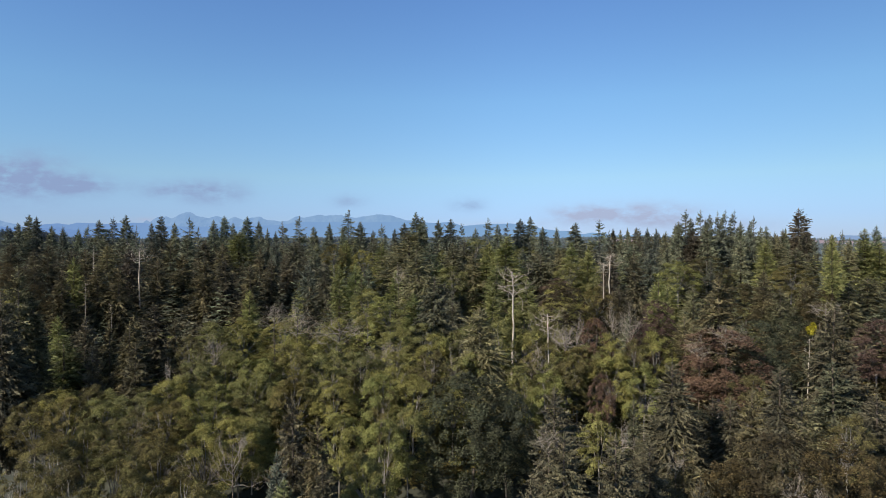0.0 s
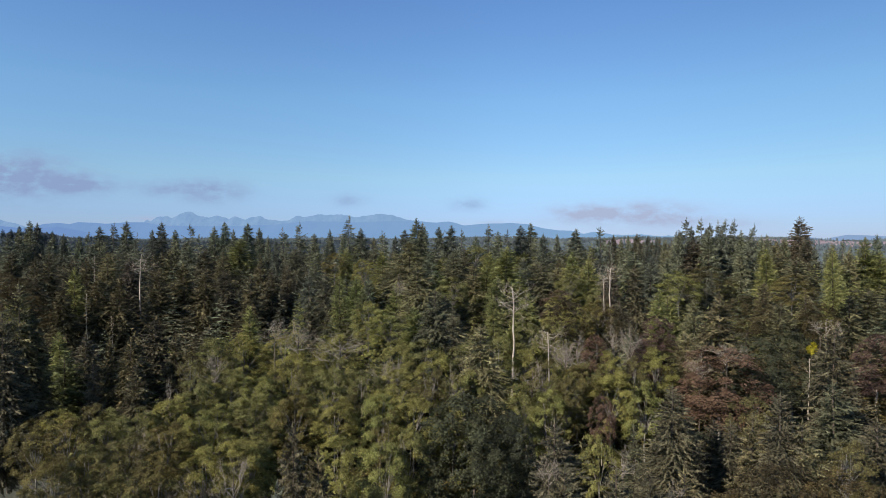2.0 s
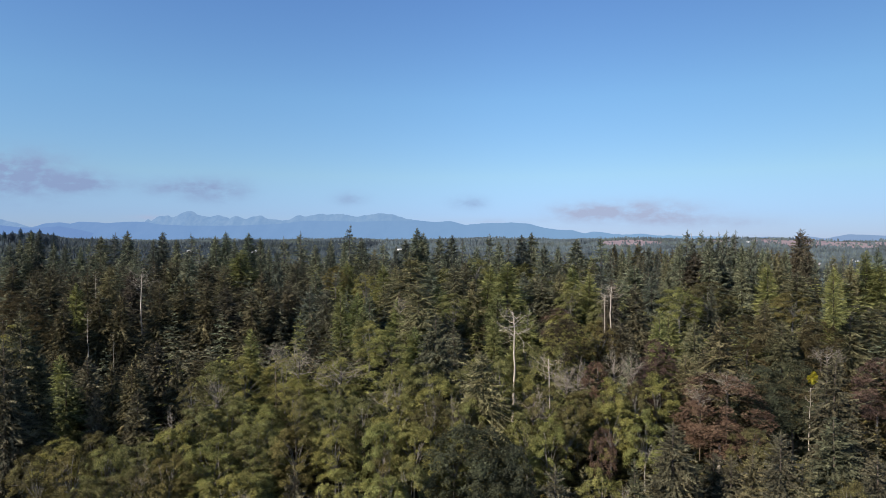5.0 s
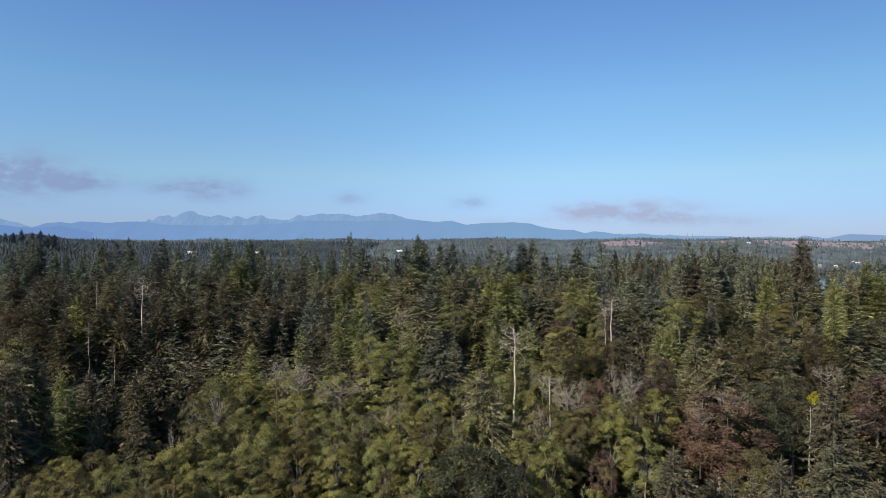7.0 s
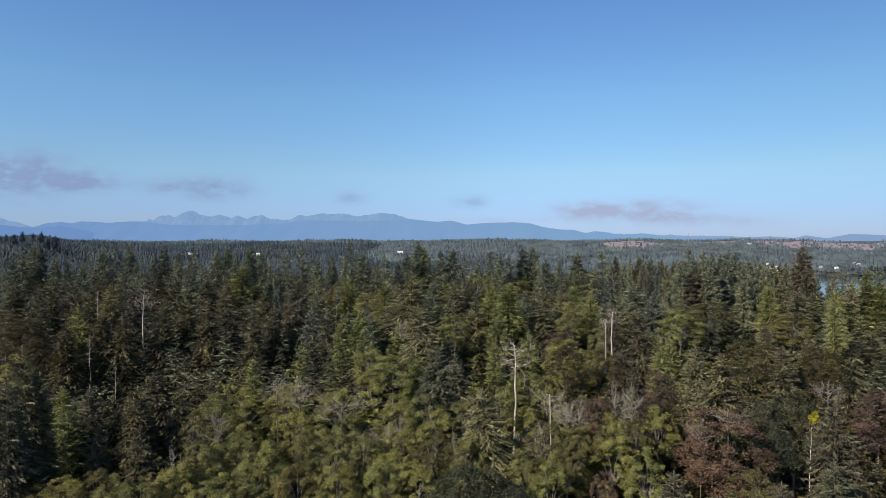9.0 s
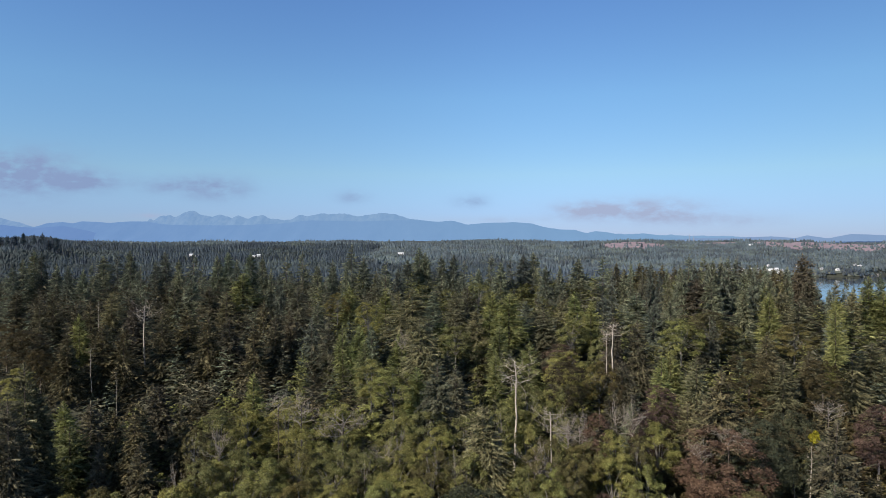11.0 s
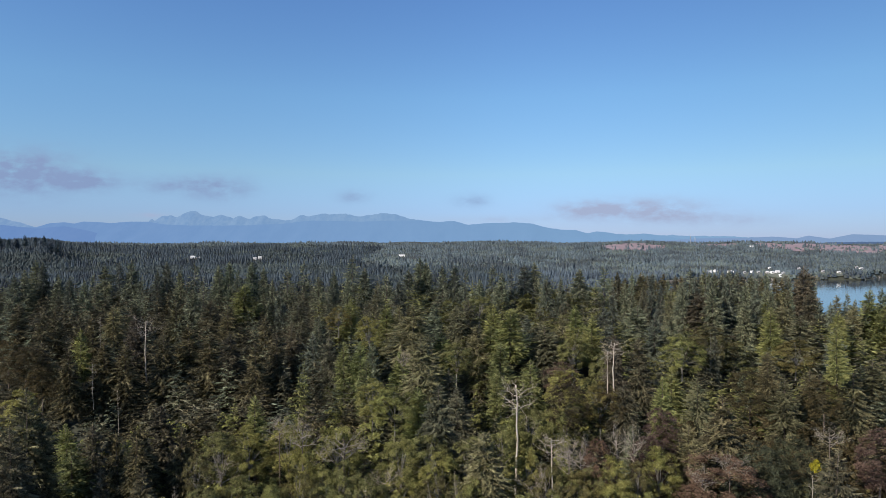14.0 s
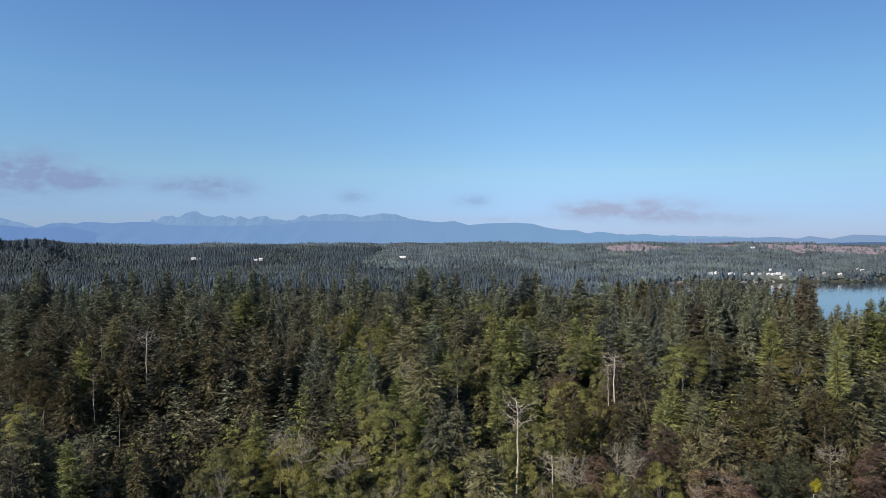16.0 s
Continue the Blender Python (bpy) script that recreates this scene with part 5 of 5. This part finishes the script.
def scatter(seed, x_of, y0, y1, step, clear, keep_out=None):
    rng = np.random.default_rng(seed)
    spots = []
    y = y0
    while y < y1:
        half = x_of(y)
        for x in np.arange(-half, half, step):
            px, py = x + rng.uniform(-0.45, 0.45) * step, y + rng.uniform(-0.45, 0.45) * step
            if clear and len(TAKEN) and np.min(np.hypot(TAKEN[:, 0] - px, TAKEN[:, 1] - py)) < clear:
                continue
            if clear and np.any(np.hypot(SNAGS[:, 0] - px, SNAGS[:, 1] - 4 - py) < 7):
                continue
            if clear and np.any(np.hypot(BROAD[:, 0] - px, BROAD[:, 1] - 3 - py) < BROAD[:, 2] + 1):
                continue
            spots.append((px, py))
        y += step
    return np.array(spots)


def stand(seed, spots, tall, wide, vary=0.2, rolling=0.0):
    rng = np.random.default_rng(seed)
    foot = land(spots[:, 0], spots[:, 1])
    ok = foot > SEA + 1
    spots, foot = spots[ok], foot[ok]
    h = tall * rng.uniform(1 - vary, 1 + vary, len(spots)) * (1 + rolling * lumps(spots[:, 0], spots[:, 1], 45, seed))
    side = spots[:, 0] / spots[:, 1]
    h = h * (1 - 0.22 * smooth(0.24, 0.28, side) * smooth(230, 255, spots[:, 1]) * (spots[:, 1] < 430))
    r = wide * rng.uniform(0.6, 1.35, len(spots))
    return np.stack([spots[:, 0], spots[:, 1], foot - 0.5, h, r], -1)


near = scatter(1, lambda y: 0.80 * y + 20, 45, 170, 5.4, 3.2)
# spruce fills the west, its dark colour imitating deeper shade there
dark, light = near[::2], near[::2]
dark, light = dark[dark[:, 0] < -0.12 * dark[:, 1]], light[light[:, 0] >= -0.12 * light[:, 1]]
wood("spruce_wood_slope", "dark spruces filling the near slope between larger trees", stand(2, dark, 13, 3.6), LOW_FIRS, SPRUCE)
east, leafy = light[:, 0] > 0.34 * light[:, 1], near[1::2]
wood("fir_wood_slope", "grey-green firs filling the near slope between larger trees", stand(21, light[~east], 13, 3.6), LOW_FIRS, GREY_FIR)
wood("olive_fir_wood_slope", "olive firs filling the eastern slope between larger trees", stand(23, light[east], 13, 3.6), LOW_FIRS, OLIVE_FIR)
east = leafy[:, 0] > 0.34 * leafy[:, 1]
wood("alder_wood_slope", "olive alder growth under the larger trees", stand(3, leafy[~east], 12.5, 4.2), LOW_LEAFY, ALDER)
wood("maple_wood_slope", "olive-brown maple growth under the larger trees", stand(24, leafy[east], 12, 4.2), LOW_LEAFY, OLIVE)
low = scatter(31, lambda y: 0.80 * y + 20, 52, 150, 4.6, 0)
wood("undergrowth_slope", "dull green shrubs and saplings under the trees of the slope", stand(32, low, 6.5, 3.4, 0.3), SHRUBS, SHADE_ALDER)
mid = scatter(4, lambda y: 0.80 * y + 20, 170, 400, 6.6, 3.4)
# more of the dark spruce westwards, in place of shade
pick = np.random.default_rng(5).random(len(mid)) + 0.72 * smooth(-120, 60, mid[:, 0]) - 0.17 + 0.33 * np.exp(-(((mid[:, 0] - 15) / 75) ** 2))
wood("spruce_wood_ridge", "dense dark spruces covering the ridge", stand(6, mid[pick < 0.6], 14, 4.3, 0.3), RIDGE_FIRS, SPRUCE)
wood("fir_wood_ridge", "green firs mixed into the ridge forest", stand(17, mid[(pick >= 0.6) & (pick < 0.82)], 16, 4.3, 0.3), RIDGE_FIRS, FIR)
wood("grey_fir_wood_ridge", "grey-green firs mixed into the ridge forest", stand(7, mid[(pick >= 0.82) & (pick < 1.0)], 16, 4.6, 0.3), RIDGE_FIRS, GREY_FIR)
wood("rusty_fir_wood_ridge", "brown-tinged firs mixed into the ridge forest", stand(13, mid[(pick >= 1.0) & (pick < 1.07)], 14, 4.4, 0.3), RIDGE_FIRS, BROWN_FIR)
wood("cedar_wood_ridge", "yellow-green cedars mixed into the ridge forest", stand(16, mid[(pick >= 1.07) & (pick < 1.2)], 15.5, 4.4, 0.3), RIDGE_FIRS, CEDAR)
wood("alder_wood_ridge", "olive broadleaf trees mixed into the ridge forest", stand(8, mid[pick >= 1.2], 12, 4.8, 0.25), LOW_LEAFY, ALDER)
# open yards before the far houses
YARDS = [(-514.3, 1225), (-497.7, 1215), (-375, 1215), (-381.9, 1205), (-94.7, 1262), (457.4, 1066), (469.9, 1072), (492.1, 1064), (513.8, 1058), (528.5, 1062), (539.3, 1060), (554.1, 1060), (561.8, 1058), (573.9, 1064), (577.2, 1052), (565.8, 1040), (589.6, 1120), (637.8, 1110), (657.7, 1072), (677.8, 1060), (751.3, 1112), (753.7, 1128), (776.4, 1560), (300.5, 1010), (332.1, 1015), (318.6, 1008)]


def in_the_open(spots):
    """Leaves out the trees that would stand in a yard."""
    ok = np.ones(len(spots), bool)
    for hx, hy in YARDS:
        deep = 32 if hy > 1150 else 20
        cy = hy - deep + 9
        ok &= ((spots[:, 0] - hx * spots[:, 1] / hy) / 8) ** 2 + ((spots[:, 1] - cy) / deep) ** 2 > 1
    return spots[ok]


valley = in_the_open(scatter(9, lambda y: 0.78 * y + 20, 660, 1050, 5.4, 0))
vx, vy = valley[:, 0], valley[:, 1]
pick = np.random.default_rng(6).random(len(valley)) + 0.75 * lumps(vx, vy, 40, 31) + 0.55 * smooth(760, 900, vy) * (1 - smooth(-0.25, 0.0, vx / vy))
close = vx < 0.16 * vy + 40 * lumps(vx, vy, 60, 33)
wood("fir_wood_valley", "dark green firs, hazed blue, filling the valley behind the ridge", stand(10, valley[(pick < 0.6) & close], 9.5, 3.0, 0.5, 0.6), VALLEY_FIRS, HAZY_VALLEY_FIR)
wood("leafy_wood_valley", "dull green, hazed broadleaf trees in the valley", stand(14, valley[(pick >= 0.6) & close], 8, 3.8, 0.4, 0.4), ROUND_TREES, HAZY_VALLEY_LEAF)
wood("fir_wood_shore", "green firs hazed blue on the far side of the valley", stand(18, valley[(pick < 0.6) & ~close], 9.5, 3.0, 0.5, 0.6), VALLEY_FIRS, HAZY_FAR_FIR)
wood("leafy_wood_shore", "green broadleaf trees paled by haze on the far side of the valley", stand(19, valley[(pick >= 0.6) & ~close], 8, 3.8, 0.4, 0.4), ROUND_TREES, HAZY_FAR_LEAF)
far = in_the_open(scatter(11, lambda y: 0.78 * y + 20, 1050, 1800, 6.6, 0))
far = far[(cleared(far[:, 0], far[:, 1]) < 0) | (np.random.default_rng(41).random(len(far)) < 0.05)]
fx, fy = far[:, 0], far[:, 1]
pick = np.random.default_rng(7).random(len(far)) + 0.7 * lumps(fx, fy, 50, 32)
dark = (fx < -0.12 * fy + 90 * lumps(fx, fy, 80, 35)) & (fy + 90 * lumps(fx, fy, 70, 34) < 1620)
wood("dark_fir_wood_plateau", "dark stand of firs, hazed blue, on the far plateau", stand(20, far[dark & (pick < 0.58)], 9, 3.4, 0.5, 0.6), VALLEY_FIRS, HAZY_VALLEY_FIR)
wood("dull_leafy_wood_plateau", "dull green, hazed broadleaf woods on the far plateau", stand(22, far[dark & (pick >= 0.58)], 7, 4.2, 0.4, 0.4), TINY_ROUND, HAZY_VALLEY_LEAF)
wood("fir_wood_plateau", "distant fir forest, blue with haze, on the far plateau", stand(12, far[~dark & (pick < 0.6)], 7.5, 3.8, 0.5, 0.6), TINY_FIRS, HAZY_FAR_FIR)
wood("leafy_wood_plateau", "distant broadleaf woods paled by haze on the far plateau", stand(15, far[~dark & (pick >= 0.6)], 6.5, 4.4, 0.4, 0.4), TINY_ROUND, HAZY_FAR_LEAF)


# ---------------------------------------------------------------- felled ground, beach, houses and masts far off
def drape(name, xs, ys, inside, mat, label, category, lift):
    """A sheet laid over the land where inside is above zero."""
    gx, gy = np.meshgrid(xs, ys)
    gz, ok = land(gx, gy) + lift, inside(gx, gy) > 0
    n = len(xs)
    verts, faces, index = [], [], {}
    for j in range(len(ys) - 1):
        for i in range(n - 1):
            if ok[j, i] and ok[j + 1, i + 1]:
                ids = []
                for a, b in ((j, i), (j, i + 1), (j + 1, i + 1), (j + 1, i)):
                    if (a, b) not in index:
                        index[a, b] = len(verts)
                        verts.append((gx[a, b], gy[a, b], gz[a, b]))
                    ids.append(index[a, b])
                faces.append(ids)
    if faces:
        tagged(new(name, mesh_of(name, verts, faces, [mat], flat=False)), label, category, kind="structure")


drape("ground_cleared", np.arange(330, 1420, 9), np.arange(1440, 1800, 9), cleared, CLEARED, "reddish brown felled ground, paled by haze, on the far plateau", "cleared field", 0.9)
drape("ground_beach", np.arange(190, 1300, 4), np.arange(700, 1420, 4), lambda x, y: np.minimum(land(x, y) - SEA + 1.2, SEA + 2.2 - land(x, y)), SAND,
      "narrow pebble beach along the bay", "beach", 0.3)


drape("ground_meadow", np.arange(250, 900, 6), np.arange(940, 1100, 6),
      lambda x, y: np.minimum(land(x, y) - SEA - 1.8, 1078 - y + 12 * lumps(x, y, 30, 41)) + 0 * x, MEADOW, "dull green meadow behind the beach", "meadow", 0.25)


def prism(s, w, d, z0, z1, ridge, over=0.0):
    """A gabled block: walls to z1 and a ridge along x at the given height."""
    n = len(s.v)
    s.v += [(-w, -d, z0), (w, -d, z0), (w, d, z0), (-w, d, z0), (-w, -d, z1), (w, -d, z1), (w, d, z1), (-w, d, z1), (-w, 0, ridge), (w, 0, ridge)]
    s.f += [tuple(n + k for k in f) for f in ((0, 1, 5, 4), (2, 3, 7, 6), (1, 2, 6, 9, 5), (3, 0, 4, 8, 7), (4, 5, 9, 8), (6, 7, 8, 9))]


def slab(s, x0, x1, y0, y1, z0, z1):
    n = len(s.v)
    s.v += [(x, y, z) for z in (z0, z1) for x, y in ((x0, y0), (x1, y0), (x1, y1), (x0, y1))]
    s.f += [tuple(n + k for k in f) for f in ((3, 2, 1, 0), (4, 5, 6, 7), (0, 1, 5, 4), (1, 2, 6, 5), (2, 3, 7, 6), (3, 0, 4, 7))]


def house(x, y, wide, deep, tall, turn, roof_mat, label, lift=0.0):
    ob = new("house")
    tagged(ob, label, "house", "houses along the bay and plateau")
    walls = Shape()
    prism(walls, wide / 2, deep / 2, -2.5, tall, tall + deep * 0.28)
    part("wall", walls.mesh("wall", WHITE_WALL if roof_mat is PALE_ROOF else WEATHERED_WALL), ob)
    for sign in (-1, 1):
        roof = Shape()
        rise, half, lap = deep * 0.28, deep / 2, 0.5
        n = [(-wide / 2 - lap, sign * (half + lap), tall - lap * rise / half), (wide / 2 + lap, sign * (half + lap), tall - lap * rise / half),
             (wide / 2 + lap, 0, tall + rise + 0.05), (-wide / 2 - lap, 0, tall + rise + 0.05)]
        roof.v = n + [(a, b, c + 0.22) for a, b, c in n]
        roof.f = [(0, 1, 2, 3), (7, 6, 5, 4), (0, 4, 5, 1), (1, 5, 6, 2), (2, 6, 7, 3), (3, 7, 4, 0)]
        roof_part = part("roof", roof.mesh("roof", roof_mat), ob)
    count = max(2, int(wide / 4))
    for k in range(count):
        w = Shape()
        cx = -wide / 2 + wide * (k + 0.5) / count
        slab(w, cx - 0.7, cx + 0.7, -deep / 2 - 0.06, -deep / 2 + 0.02, 0.8, 2.3)
        frame_part = part("window", w.mesh("window", WHITE_WALL), ob)
        g = Shape()
        slab(g, cx - 0.6, cx + 0.6, -deep / 2 - 0.08, -deep / 2 - 0.05, 0.9, 2.2)
        part("pane", g.mesh("pane", DARK_GLASS), frame_part, "dark glass pane")
    d = Shape()
    slab(d, -0.5, 0.5, -deep / 2 - 0.09, -deep / 2 + 0.02, -0.2, 2.0)
    part("door", d.mesh("door", GREY_ROOF), ob)
    chimney = Shape()
    slab(chimney, wide * 0.2, wide * 0.2 + 0.8, -0.4, 0.4, tall, tall + deep * 0.28 + 1.2)
    part("chimney", chimney.mesh("chimney", GREY_ROOF), roof_part)
    ob.matrix_basis = pose(x, y, float(land(x, y)) + lift, 0, 0, turn)
    return ob


house(-514.3, 1225, 8.8, 5.6, 3.2, 10, PALE_ROOF, "long white farmhouse at the edge of the woods")
house(-497.7, 1215, 6.4, 4.0, 2.4, -20, GREY_ROOF, "low weathered outbuilding with a grey roof beside the farmhouse")
house(-375, 1215, 6.4, 4.8, 3.6, 15, PALE_ROOF, "white house in a clearing of the plateau")
house(-381.9, 1205, 5.6, 4.0, 2.4, 0, PALE_ROOF, "small white shed in front of the woods")
house(-94.7, 1262, 12.0, 5.6, 3.5, -5, PALE_ROOF, "large white barn standing above the woods")
house(457.4, 1066, 6.2, 4.7, 2.4, 10, PALE_ROOF, "white-walled house with a pale roof beside the bay")
house(469.9, 1072, 7.0, 4.7, 3.3, 80, PALE_ROOF, "white gabled house with a steep pale roof beside the bay")
house(492.1, 1064, 10.1, 4.7, 2.4, 4, PALE_ROOF, "long white house with a pale roof beside the bay")
house(513.8, 1058, 4.7, 3.9, 2.4, 5, GREY_ROOF, "small weathered house with a grey roof beside the bay")
house(528.5, 1062, 4.7, 3.9, 3.0, 20, PALE_ROOF, "white-walled house with a pale roof beside the bay")
house(539.3, 1060, 3.9, 3.9, 2.4, 0, GREY_ROOF, "small weathered house with a grey roof beside the bay")
house(554.1, 1060, 3.9, 3.9, 2.4, -5, PALE_ROOF, "white-walled house with a pale roof beside the bay")
house(561.8, 1058, 6.2, 4.7, 2.4, 12, PALE_ROOF, "white-walled house with a pale roof beside the bay")
house(573.9, 1064, 6.2, 4.7, 3.0, 0, PALE_ROOF, "white-walled house with a pale roof beside the bay")
house(577.2, 1052, 3.9, 3.9, 2.4, 8, GREY_ROOF, "small weathered house with a grey roof beside the bay")
house(565.8, 1040, 3.1, 3.1, 2.4, -8, PALE_ROOF, "white boathouse at the edge of the water")
house(589.6, 1120, 3.1, 3.1, 2.4, 0, PALE_ROOF, "small weathered house among trees above the bay")
house(637.8, 1110, 3.9, 3.9, 2.4, 0, GREY_ROOF, "small weathered house among trees above the bay")
house(657.7, 1072, 3.9, 3.9, 2.4, 0, GREY_ROOF, "small weathered house among trees above the bay")
house(677.8, 1060, 4.7, 3.9, 2.4, 0, PALE_ROOF, "white-walled house with a pale roof beside the bay")
house(751.3, 1112, 6.2, 3.9, 2.4, 20, PALE_ROOF, "white house with a pale roof among trees above the bay")
house(753.7, 1128, 3.9, 3.9, 2.4, -15, GREY_ROOF, "small weathered house among trees above the bay")
house(776.4, 1560, 11.0, 7.0, 3.8, 0, PALE_ROOF, "white farmhouse below the felled ground")
house(300.5, 1010, 8.6, 4.7, 2.4, 8, GREY_ROOF, "low grey-roofed house near the head of the bay")
house(332.1, 1015, 4.7, 3.9, 2.5, -8, PALE_ROOF, "white-walled house with a pale roof beside the bay")
house(318.6, 1008, 4.7, 3.9, 2.4, 0, GREY_ROOF, "small shed with a grey roof near the head of the bay")


def mast(x, y, tall):
    ob = new("radio_mast")
    tagged(ob, "thin steel radio mast on the far plateau", "mast", "radio masts on the plateau")
    for k in range(3):
        leg = Shape()
        a = 2.094 * k
        leg.tube([(1.1 * math.cos(a), 1.1 * math.sin(a), -2), (0.5 * math.cos(a), 0.5 * math.sin(a), tall)], [0.35, 0.25], 5)
        part("leg", leg.mesh("leg", GREY_ROOF), ob)
    top = Shape()
    top.tube([(0, 0, tall - 1), (0, 0, tall + 4)], [0.3, 0.12], 5)
    part("antenna", top.mesh("antenna", GREY_ROOF), ob)
    ob.matrix_basis = pose(x, y, float(land(x, y)))


mast(675, 1700, 24)
mast(690, 1705, 21)
